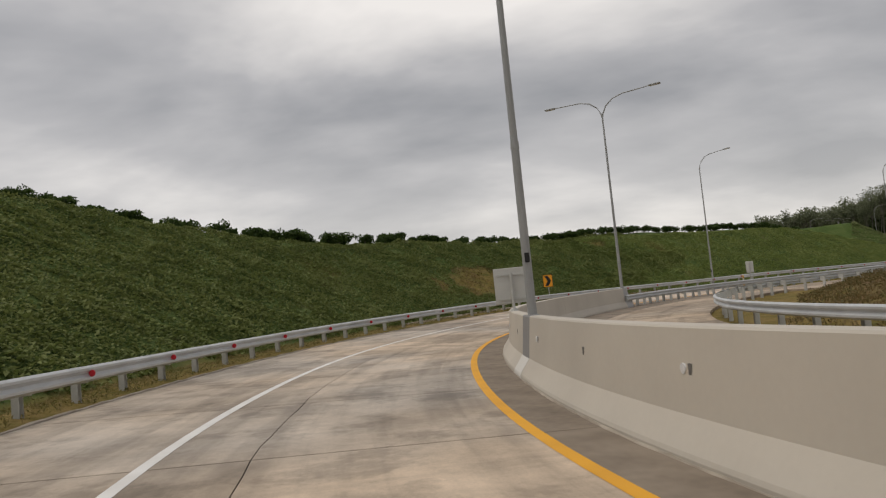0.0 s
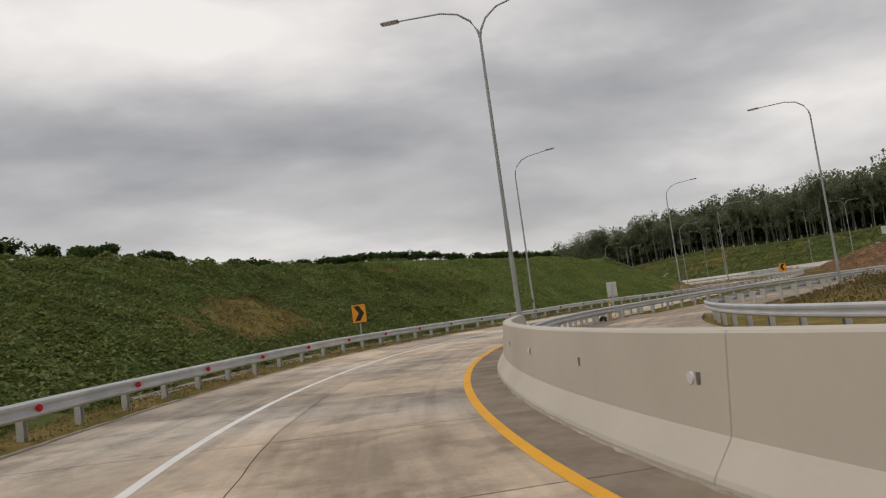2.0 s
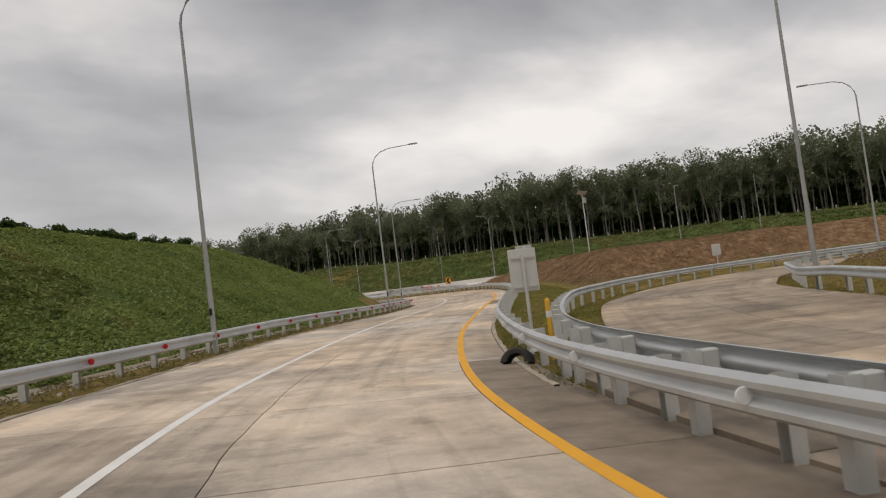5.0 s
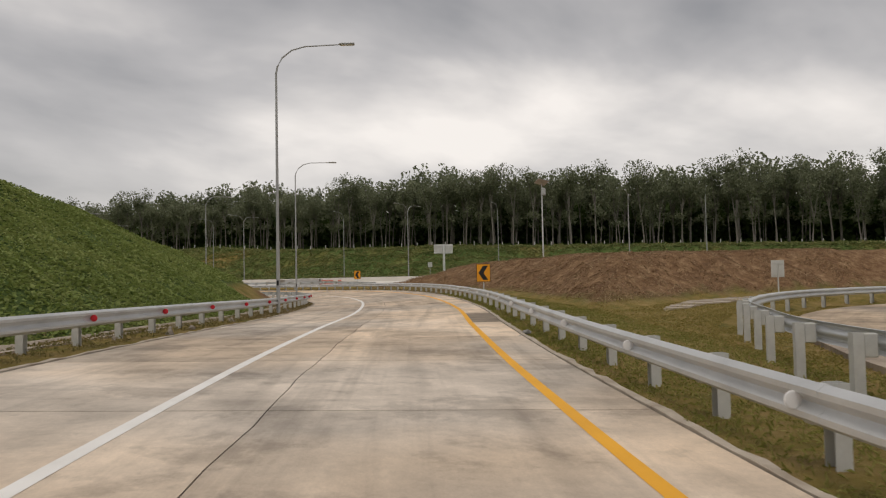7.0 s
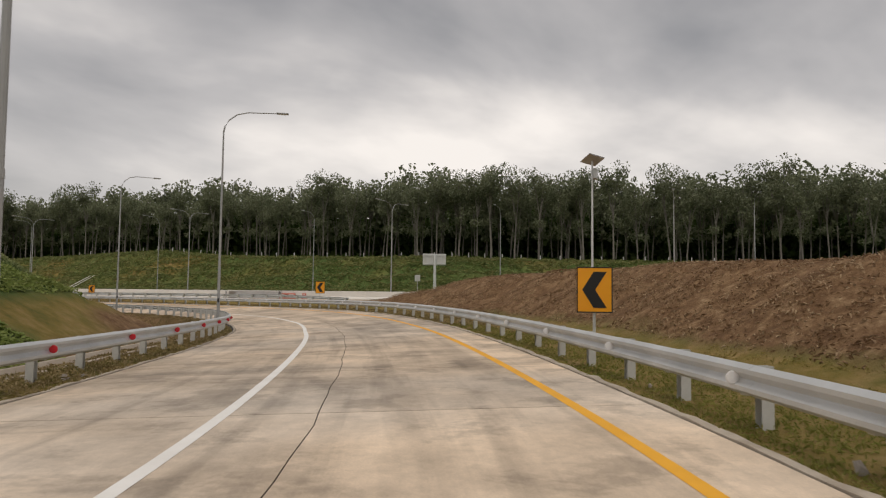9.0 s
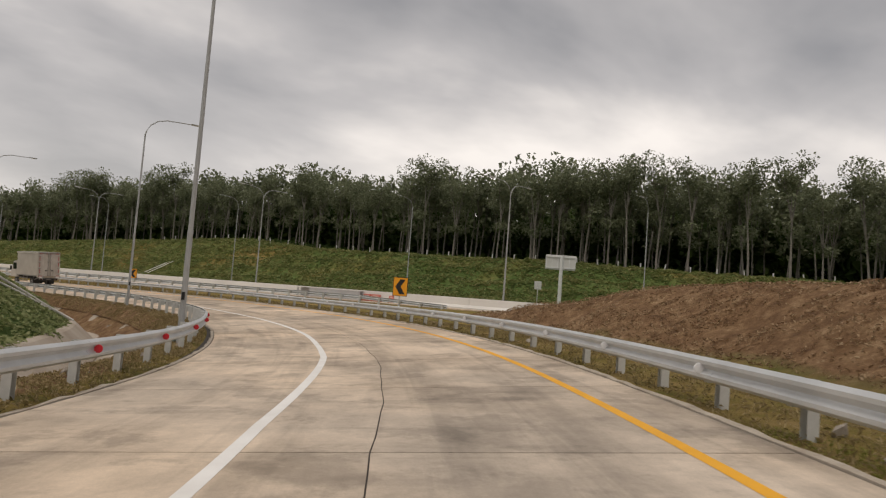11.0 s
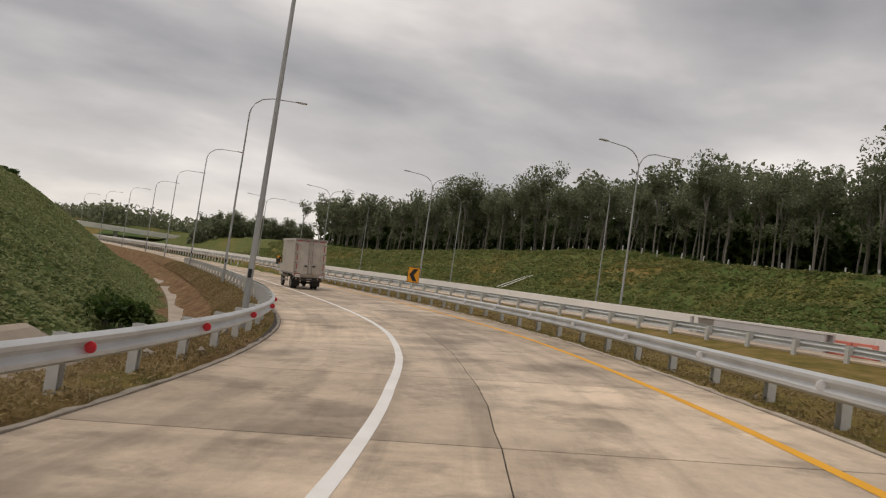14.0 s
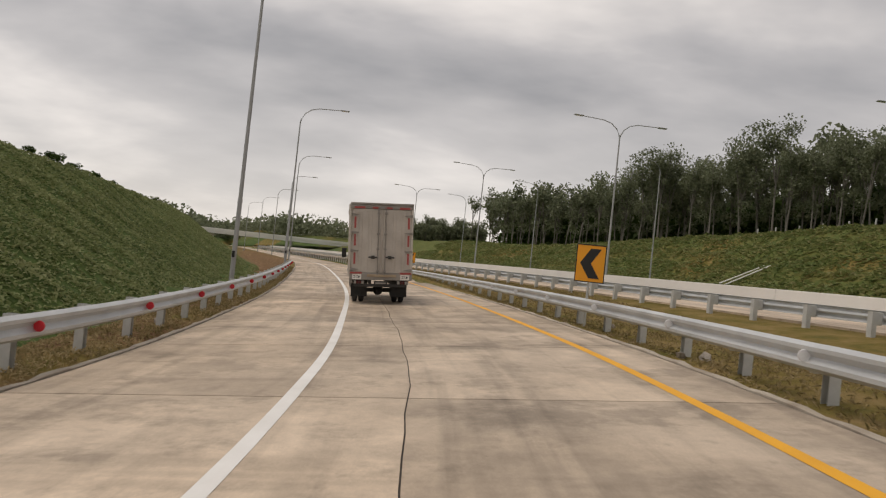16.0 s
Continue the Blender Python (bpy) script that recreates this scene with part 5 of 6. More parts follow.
LAMP_RED = mat("tail_lamp_red", (0.09, 0.012, 0.012), 0.25, 0, None, 6, 60, 0.02, 0.001)
RIM = mat("wheel_rim", (0.30, 0.29, 0.28), 0.6, 0.4, (0.18, 0.17, 0.16), 4, 40, 0.1, 0.003)


def wheel(parent, x, y, r, w, name="wheel"):
    """A tyre with a dished rim, axle along x."""
    hub = new(name)
    hub.parent = parent
    hub.location = (x, y, r)
    bm = bmesh.new()
    prof = [(-w / 2 + 0.02, r * 0.58), (-w / 2, r * 0.8), (-w / 2 + 0.02, r * 0.95), (-w / 2 + 0.05, r), (w / 2 - 0.05, r), (w / 2 - 0.02, r * 0.95), (w / 2, r * 0.8), (w / 2 - 0.02, r * 0.58)]
    n = 28
    rings = [[bm.verts.new((px, pr * math.cos(k * math.tau / n), pr * math.sin(k * math.tau / n))) for px, pr in prof] for k in range(n)]
    for k in range(n):
        for j in range(len(prof)):
            bm.faces.new((rings[k][j], rings[k][(j + 1) % len(prof)], rings[(k + 1) % n][(j + 1) % len(prof)], rings[(k + 1) % n][j]))
    bmesh.ops.recalc_face_normals(bm, faces=bm.faces)
    part("tyre", bm, RUBBER, hub)
    bm = bmesh.new()
    tube(bm, [(-w * 0.42, 0, 0), (-w * 0.3, 0, 0), (0, 0, 0), (w * 0.3, 0, 0), (w * 0.42, 0, 0)], [r * 0.57, r * 0.4, r * 0.38, r * 0.4, r * 0.57], 20)
    part("rim", bm, RIM, hub)
    bm = bmesh.new()
    tube(bm, [(-w * 0.46, 0, 0), (w * 0.46, 0, 0)], r * 0.16, 12)
    part("hub_cap", bm, CHASSIS, hub)
    return hub


def box_truck():
    t = thing("box_truck", "dusty white box truck with red reflective tape, on the ramp", "truck")
    W, Z0, Z1, Y0, Y1 = 1.12, 0.98, 3.2, -1.55, 2.85
    # cargo box with corrugated sides
    bm = bmesh.new()
    box(bm, -W + 0.03, Y0 + 0.05, Z0, W - 0.03, Y1, Z1 - 0.02, 0.01)
    body = part("cargo_box", bm, TRUCK_WHITE, t)
    for sx in (-1, 1):
        bm = bmesh.new()
        n = 26
        pts = []
        for k in range(n):
            y0 = Y0 + 0.16 + k * (Y1 - Y0 - 0.24) / n
            d = (Y1 - Y0 - 0.24) / n
            pts += [(0, y0), (0.022, y0 + d * 0.2), (0.022, y0 + d * 0.6), (0, y0 + d * 0.8)]
        lo = [bm.verts.new((sx * (W - 0.03 + u), y, Z0 + 0.08)) for u, y in pts]
        hi = [bm.verts.new((sx * (W - 0.03 + u), y, Z1 - 0.12)) for u, y in pts]
        for k in range(len(pts) - 1):
            bm.faces.new((lo[k], lo[k + 1], hi[k + 1], hi[k]) if sx > 0 else (lo[k + 1], lo[k], hi[k], hi[k + 1]))
        part("side_panel", bm, TRUCK_WHITE, body, "corrugated white side panel")
        for z, h in ((Z0 - 0.03, 0.11), (Z1 - 0.13, 0.13)):
            bm = bmesh.new()
            box(bm, sx * W - 0.03, Y0 + 0.05, z, sx * W + 0.012, Y1 + 0.01, z + h, 0.008)
            part("side_rail", bm, TRUCK_WHITE if z > 2 else TRUCK_TRIM, body)
        bm = bmesh.new()
        box(bm, sx * W - 0.07, Y0 - 0.005, Z0 - 0.1, sx * W + 0.01, Y0 + 0.12, Z1 - 0.02, 0.012)
        part("corner_post", bm, TRUCK_WHITE, body)
    bm = bmesh.new()
    box(bm, -W - 0.015, Y0 - 0.03, Z1 - 0.03, W + 0.015, Y1 + 0.02, Z1 + 0.035, 0.012)
    part("roof", bm, TRUCK_TRIM, body, "weathered grey roof edge")
    bm = bmesh.new()
    box(bm, -W, Y0 - 0.01, Z1 - 0.16, W, Y0 + 0.06, Z1 - 0.03, 0.01)
    part("header", bm, TRUCK_TRIM, body)
    bm = bmesh.new()
    box(bm, -W, Y0 - 0.02, Z0 - 0.2, W, Y0 + 0.08, Z0 + 0.02, 0.01)
    part("sill", bm, TRUCK_TRIM, body, "dented steel rear sill")
    # two rear doors
    for sx in (-1, 1):
        bm = bmesh.new()
        xa, xb = sx * 0.035, sx * (W - 0.08)
        box(bm, min(xa, xb), Y0 - 0.004, Z0 + 0.03, max(xa, xb), Y0 + 0.045, Z1 - 0.17, 0.008)
        door = part("door", bm, TRUCK_DOOR, t, "dirty ribbed rear door")
        for x in (0.38, 0.5, 0.72, 0.84):
            bm = bmesh.new()
            box(bm, sx * x - 0.014, Y0 - 0.02, Z0 + 0.1, sx * x + 0.014, Y0 - 0.0035, Z1 - 0.24, 0.005)
            part("rib", bm, TRUCK_DOOR, door)
        bm = bmesh.new()
        tube(bm, [(sx * 0.13, Y0 - 0.05, Z0 - 0.05), (sx * 0.13, Y0 - 0.05, Z1 - 0.1)], 0.02, 8)
        bar = part("lock_bar", bm, TRUCK_TRIM, door, "steel lock bar")
        for z in (Z0 + 0.08, Z0 + 0.78, Z1 - 0.3, Z1 - 0.95):
            bm = bmesh.new()
            box(bm, sx * 0.13 - 0.05, Y0 - 0.07, z - 0.03, sx * 0.13 + 0.05, Y0 - 0.003, z + 0.03, 0.008)
            part("guide", bm, TRUCK_TRIM, bar)
        bm = bmesh.new()
        box(bm, min(sx * 0.15, sx * 0.46), Y0 - 0.075, Z0 + 0.5, max(sx * 0.15, sx * 0.46), Y0 - 0.035, Z0 + 0.545, 0.01)
        box(bm, sx * 0.3 - 0.06, Y0 - 0.06, Z0 + 0.47, sx * 0.3 + 0.06, Y0 - 0.003, Z0 + 0.575, 0.01)
        part("handle", bm, CHASSIS, bar, "dark door handle")
        for z in (Z0 + 0.13, Z0 + 0.72, Z0 + 1.3, Z1 - 0.36):
            bm = bmesh.new()
            xa, xb = sx * (W - 0.02), sx * (W - 0.3)
            vs = [(xa, Y0 - 0.045, z - 0.045), (xa, Y0 - 0.045, z + 0.045), (xb, Y0 - 0.03, z + 0.012), (xb, Y0 - 0.03, z - 0.012)]
            a = [bm.verts.new(v) for v in vs]
            b = [bm.verts.new((v[0], Y0 + 0.002, v[2])) for v in vs]
            bm.faces.new(a), bm.faces.new(b[::-1])
            for k in range(4):
                bm.faces.new((a[k], b[k], b[(k + 1) % 4], a[(k + 1) % 4]))
            bmesh.ops.recalc_face_normals(bm, faces=bm.faces)
            part("hinge", bm, TRUCK_TRIM, door)
        for z in (Z0 + 0.3, Z0 + 0.88, Z0 + 1.44):
            bm = bmesh.new()
            box(bm, sx * (W - 0.16) - 0.035, Y0 - 0.0075, z - 0.0, sx * (W - 0.16) + 0.035, Y0 - 0.0042, z + 0.36)
            part("tape", bm, TAPE_RED, door, "red reflective tape strip")
        for x0, x1 in ((0.62, 1.0), (0.1, 0.36)):
            bm = bmesh.new()
            box(bm, min(sx * x0, sx * x1), Y0 - 0.0165, Z1 - 0.155, max(sx * x0, sx * x1), Y0 - 0.0105, Z1 - 0.09)
            part("tape", bm, TAPE_RED, body, "red reflective tape strip")
        bm = bmesh.new()
        box(bm, min(sx * 0.68, sx * 1.1), Y0 - 0.0265, Z0 - 0.01, max(sx * 0.68, sx * 1.1), Y0 - 0.0205, Z0 + 0.05)
        part("tape", bm, TAPE_RED, body, "red reflective tape strip")
        # white decal with dark marks
        bm = bmesh.new()
        box(bm, sx * 0.86 - 0.16, Y0 - 0.026, Z0 - 0.185, sx * 0.86 + 0.16, Y0 - 0.0205, Z0 - 0.02)
        dec = part("decal", bm, PLATE_WHITE, body, "white decal with dark marks")
        for x, z, w, h in ((-0.09, 0.03, 0.05, 0.014), (-0.09, -0.03, 0.05, 0.014), (-0.068, 0.0, 0.014, 0.08), (-0.02, 0.0, 0.014, 0.09), (0.03, 0.028, 0.04, 0.014), (0.08, 0, 0.05, 0.05), (0.05, -0.03, 0.04, 0.014)):
            bm = bmesh.new()
            box(bm, sx * 0.86 + x - w / 2, Y0 - 0.0285, Z0 - 0.1 + z - h / 2, sx * 0.86 + x + w / 2, Y0 - 0.0262, Z0 - 0.1 + z + h / 2)
            part("mark", bm, SIGN_BLACK, dec)
        # tail lamps under the sill
        bm = bmesh.new()
        box(bm, sx * 0.78 - 0.2, Y0 + 0.02, Z0 - 0.34, sx * 0.78 + 0.2, Y0 + 0.12, Z0 - 0.21, 0.012)
        lamp = part("tail_lamp", bm, CHASSIS, t)
        for k in range(4):
            bm = bmesh.new()
            box(bm, sx * 0.78 - 0.18 + 0.092 * k, Y0 + 0.005, Z0 - 0.325, sx * 0.78 - 0.1 + 0.092 * k, Y0 + 0.0195, Z0 - 0.225, 0.004)
            part("lens", bm, LAMP_RED if k in (1, 2) else TRUCK_TRIM, lamp)
        # mud flaps and wheels
        bm = bmesh.new()
        box(bm, sx * 0.74 - 0.3, -0.62, 0.2, sx * 0.74 + 0.3, -0.6, 0.86, 0.006)
        part("mud_flap", bm, RUBBER, t)
        wheel(t, sx * 0.88, 0, 0.40, 0.2, "rear_wheel")
        wheel(t, sx * 0.63, 0, 0.40, 0.2, "rear_wheel")
        wheel(t, sx * 0.83, 3.36, 0.40, 0.21, "front_wheel")
        # side under-run guard
        bm = bmesh.new()
        for z in (0.5, 0.72):
            box(bm, sx * 1.0 - 0.02, 0.75, z - 0.05, sx * 1.0 + 0.02, 2.6, z + 0.05, 0.006)
        for y in (0.8, 1.6, 2.5):
            box(bm, sx * 1.0 - 0.05, y - 0.03, 0.42, sx * 1.0 - 0.021, y + 0.03, 0.95)
        part("side_guard", bm, TRUCK_TRIM, t)
        bm = bmesh.new()
        tube(bm, [(sx * 1.05, Y0 + 0.1, Z0 - 0.15), (sx * 0.98, -0.5, 0.62), (sx * 0.98, -0.44, 0.95)], 0.025, 6)
        part("flap_stay", bm, TRUCK_TRIM, t)
        # cab mirror
        bm = bmesh.new()
        tube(bm, [(sx * 0.98, 3.75, 1.75), (sx * 1.28, 3.85, 1.8), (sx * 1.28, 3.85, 1.55)], 0.015, 6)
        arm = part("mirror_arm", bm, CHASSIS, t)
        bm = bmesh.new()
        box(bm, sx * 1.28 - 0.1, 3.78, 1.45, sx * 1.28 + 0.1, 3.84, 1.83, 0.02)
        part("mirror", bm, CHASSIS, arm)
    bm = bmesh.new()
    for sx in (-1, 1):
        box(bm, sx * 0.38 - 0.05, Y0 + 0.1, 0.66, sx * 0.38 + 0.05, 4.4, 0.84)
    for y in np.arange(Y0 + 0.3, 2.8, 0.45):
        box(bm, -W + 0.05, y - 0.03, 0.84, W - 0.05, y + 0.03, Z0)
    part("chassis", bm, CHASSIS, t)
    bm = bmesh.new()
    tube(bm, [(-0.95, 0, 0.40), (-0.2, 0, 0.40), (0.2, 0, 0.40), (0.95, 0, 0.40)], [0.06, 0.075, 0.075, 0.06], 10)
    bmesh.ops.create_uvsphere(bm, u_segments=14, v_segments=8, radius=0.2, matrix=Matrix.Translation((0, 0, 0.42)))
    part("axle", bm, CHASSIS, t)
    bm = bmesh.new()
    box(bm, -0.95, Y0 + 0.06, 0.56, 0.95, Y0 + 0.12, 0.66, 0.01)
    part("under_run_bar", bm, CHASSIS, t)
    bm = bmesh.new()
    box(bm, -0.24, Y0 - 0.004, Z0 - 0.36, 0.24, Y0 + 0.012, Z0 - 0.23, 0.004)
    plate = part("number_plate", bm, CHASSIS, t, "dark plate with pale bars")
    bm = bmesh.new()
    box(bm, -0.19, Y0 - 0.0075, Z0 - 0.315, 0.19, Y0 - 0.0045, Z0 - 0.275)
    part("bar", bm, TRUCK_TRIM, plate)
    bm = bmesh.new()
    box(bm, -0.5, Y0 - 0.05, Z0 - 0.1, 0.55, Y0 - 0.0205, Z0 - 0.02, 0.006)
    part("step_board", bm, WOOD, t, "worn wooden board across the sill")
    # cab
    bm = bmesh.new()
    vs = [(-0.97, 3.0, 0.75), (0.97, 3.0, 0.75), (0.97, 3.0, 2.35), (-0.97, 3.0, 2.35), (-0.97, 4.55, 0.75), (0.97, 4.55, 0.75), (0.93, 4.5, 1.35), (0.86, 4.1, 2.3), (-0.86, 4.1, 2.3), (-0.93, 4.5, 1.35)]
    v = [bm.verts.new(p) for p in vs]
    for f in ((3, 2, 1, 0), (0, 1, 5, 4), (4, 5, 6, 9), (9, 6, 7, 8), (8, 7, 2, 3), (1, 2, 7, 6), (1, 6, 5), (0, 9, 8), (0, 8, 3), (0, 4, 9)):
        bm.faces.new([v[k] for k in f])
    bmesh.ops.bevel(bm, geom=list(bm.edges), offset=0.05, segments=2, affect="EDGES")
    bmesh.ops.recalc_face_normals(bm, faces=bm.faces)
    cab = part("cab", bm, TRUCK_WHITE, t)
    for sx in (-1, 1):
        bm = bmesh.new()
        box(bm, sx * 0.945 - 0.012, 3.3, 1.5, sx * 0.945 + 0.03, 4.0, 2.12, 0.01)
        part("window", bm, GLASS_DARK, cab)
    q = station(73.85, 167.2)
    x, y, z, c, tx, ty = ROAD.at(q)
    p = ROAD.point(q, -0.95, 0.004)
    t.matrix_world = Matrix.Translation(p) @ pose(0, 0, 0, 0, 0, turn_to(tx, ty) + 1.0) @ pose(0, 0, 0, 0, -math.degrees(math.atan(-c)), 0) @ Matrix.Diagonal((0.885, 1, 1, 1))
    return t


box_truck()


# ---- things beside the road ----
PANEL_BLUE = mat("solar_panel", (0.035, 0.04, 0.055), 0.25, 0, (0.05, 0.055, 0.07), 3, 40, 0.02, 0.001)
CABINET = mat("cabinet_grey", (0.52, 0.53, 0.52), 0.5, 0.2, (0.42, 0.43, 0.42), 2, 30, 0.05, 0.002)
WHITE_STEEL = mat("white_painted_steel", (0.66, 0.67, 0.66), 0.5, 0, (0.52, 0.53, 0.52), 2, 30, 0.05, 0.002)
RED_PLASTIC = mat("red_plastic", (0.62, 0.17, 0.12), 0.6, 0, (0.52, 0.20, 0.15), 2, 30, 0.05, 0.002)
PLASTIC_WHITE = mat("white_pipe", (0.70, 0.69, 0.66), 0.6, 0, (0.52, 0.5, 0.46), 2, 30, 0.05, 0.002)
YELLOW_PAINT = mat("yellow_post_paint", (0.75, 0.42, 0.03), 0.5, 0, (0.6, 0.33, 0.03), 2, 30, 0.05, 0.002)
STONE = mat("rubble_stone", (0.42, 0.38, 0.33), 0.9, 0, (0.28, 0.24, 0.2), 3, 25, 0.3, 0.01, obj=0.4)


def solar_post():
    x, y = 76.42, 96.23
    t = thing("solar_post", "slim grey post with a tilted solar panel and two cabinets", "solar post", pose(x, y, gz(x, y), 0, 0, 20))
    h = 10.2 - gz(x, y)
    bm = bmesh.new()
    tube(bm, [(0, 0, -0.3), (0, 0, h - 0.1)], [0.075, 0.055], 10)
    part("post", bm, WHITE_STEEL, t)
    bm = bmesh.new()
    box(bm, -0.8, -0.5, -0.02, 0.8, 0.5, 0.03, 0.008)
    p = part("solar_panel", bm, PANEL_BLUE, t)
    p.matrix_local = pose(0, 0, h, 14, 8, 25)
    bm = bmesh.new()
    box(bm, -0.82, -0.52, -0.035, 0.82, 0.52, -0.021)
    part("frame", bm, WHITE_STEEL, p)
    for dx in (-0.17, 0.2):
        bm = bmesh.new()
        box(bm, dx - 0.17, -0.32, h - 1.25, dx + 0.17, -0.07, h - 0.6, 0.02)
        part("cabinet", bm, CABINET, t)
    bm = bmesh.new()
    tube(bm, [(0, 0, 0), (0, 0, 0.08)], [0.2, 0.14], 12)
    part("base_flange", bm, WHITE_STEEL, t)


def gantry_sign():
    x, y = 111.16, 133.4
    z = gz(x, y)
    t = thing("framed_sign", "large road sign seen from behind, ribbed frame on one white post", "road sign", pose(x, y, z, 0, 0, -55))
    bm = bmesh.new()
    tube(bm, [(0, 0, -0.3), (0, 0, 6.9 - z)], [0.2, 0.17], 12)
    part("post", bm, WHITE_STEEL, t)
    bm = bmesh.new()
    box(bm, -1.6, 0.19, 5.45 - z, 1.4, 0.24, 6.95 - z, 0.01)
    panel = part("panel", bm, SIGN_BACK, t)
    for zz in (5.65, 6.75):
        bm = bmesh.new()
        box(bm, -1.6, 0.1, zz - z - 0.06, 1.4, 0.189, zz - z + 0.06, 0.008)
        part("rail", bm, WHITE_STEEL, panel)
    for k in range(6):
        bm = bmesh.new()
        box(bm, -1.55 + k * 0.58, 0.12, 5.5 - z, -1.47 + k * 0.58, 0.189, 6.9 - z, 0.004)
        part("rib", bm, WHITE_STEEL, panel)


def stone_mesh(seed):
    r = np.random.default_rng(seed)
    bm = bmesh.new()
    bmesh.ops.create_icosphere(bm, subdivisions=1, radius=1.0)
    for v in bm.verts:
        v.co *= r.uniform(0.65, 1.2)
    me = bpy.data.meshes.new("stone")
    bm.to_mesh(me)
    bm.free()
    me.materials.append(STONE)
    return me


def rubble():
    r = np.random.default_rng(51)
    kinds = [stone_mesh(60 + k) for k in range(4)]
    for _ in range(70):
        q, a = S0 + r.uniform(60, 190), None
        left = r.uniform() < 0.6
        a = r.uniform(3.42, 4.3) if left else r.uniform(-6.4, -5.35)
        p = ROAD.point(q, a)
        sc = r.uniform(0.03, 0.11)
        ob = new("stone", kinds[int(r.integers(0, 4))])
        ob.matrix_world = pose(p.x, p.y, gz(p.x, p.y) + sc * 0.25, *r.uniform(0, 360, 3)) @ Matrix.Diagonal((sc * 1.5, sc, sc * 0.7, 1))
        tagged(ob, "pale broken stone lying on the verge", "stone", "stones on the verges")


def water_barrier(x, y, deg, label, length=1.7):
    t = thing("water_barrier", label, "barrier", pose(x, y, 0.86, 0, 0, deg))
    bm = bmesh.new()
    st = [(Vector((0, s, 0)), Vector((1, 0, 0))) for s in (-length / 2, length / 2)]
    sweep(bm, st, [(-0.24, 0), (0.24, 0), (0.24, 0.16), (0.1, 0.36), (0.08, 0.68), (-0.08, 0.68), (-0.1, 0.36), (-0.24, 0.16)])
    bmesh.ops.bevel(bm, geom=list(bm.edges), offset=0.02, segments=1, affect="EDGES")
    part("shell", bm, RED_PLASTIC, t)
    bm = bmesh.new()
    box(bm, -0.1, -length * 0.3, 0.5, -0.09, length * 0.3, 0.55)
    part("stripe", bm, PLATE_WHITE, t, "faded white stripe")


def culvert_block():
    """Cast block with an opening at its end, against the median wall."""
    t = thing("culvert_block", "long low cast concrete block with an open end beside the median wall", "concrete block", kind="structure")
    q0, q1 = float(WALL.near(97.0, 147.8)[0][0]) - 1.2, float(WALL.near(95.2, 155.8)[0][0]) - 1.2
    for a, b, lo, hi, e0, e1 in ((0.45, 0.62, 0.75, 1.72, q0, q1), (1.1, 1.25, 0.75, 1.72, q0, q1 - 1.7), (1.1, 1.25, 0.75, 1.72, q1 - 0.15, q1)):
        name = "block_wall"
        bm = bmesh.new()
        sweep(bm, along(WALL, e0, e1, 0.0, 2.0), [(a, lo), (b, lo), (b, hi), (a, hi)])
        part(name, bm, CONCRETE_MID, t)
    bm = bmesh.new()
    sweep(bm, along(WALL, q0, q1, 0.0, 2.0), [(0.4, 1.721), (1.28, 1.721), (1.28, 1.8), (0.4, 1.8)])
    part("lid", bm, CONCRETE_FAR, t)
    bm = bmesh.new()
    sweep(bm, along(WALL, q0 + 0.2, q1 - 1.75, 0.0, 2.0), [(0.63, 0.8), (1.09, 0.8), (1.09, 1.7), (0.63, 1.7)])
    part("core", bm, CONCRETE_DARK, t)


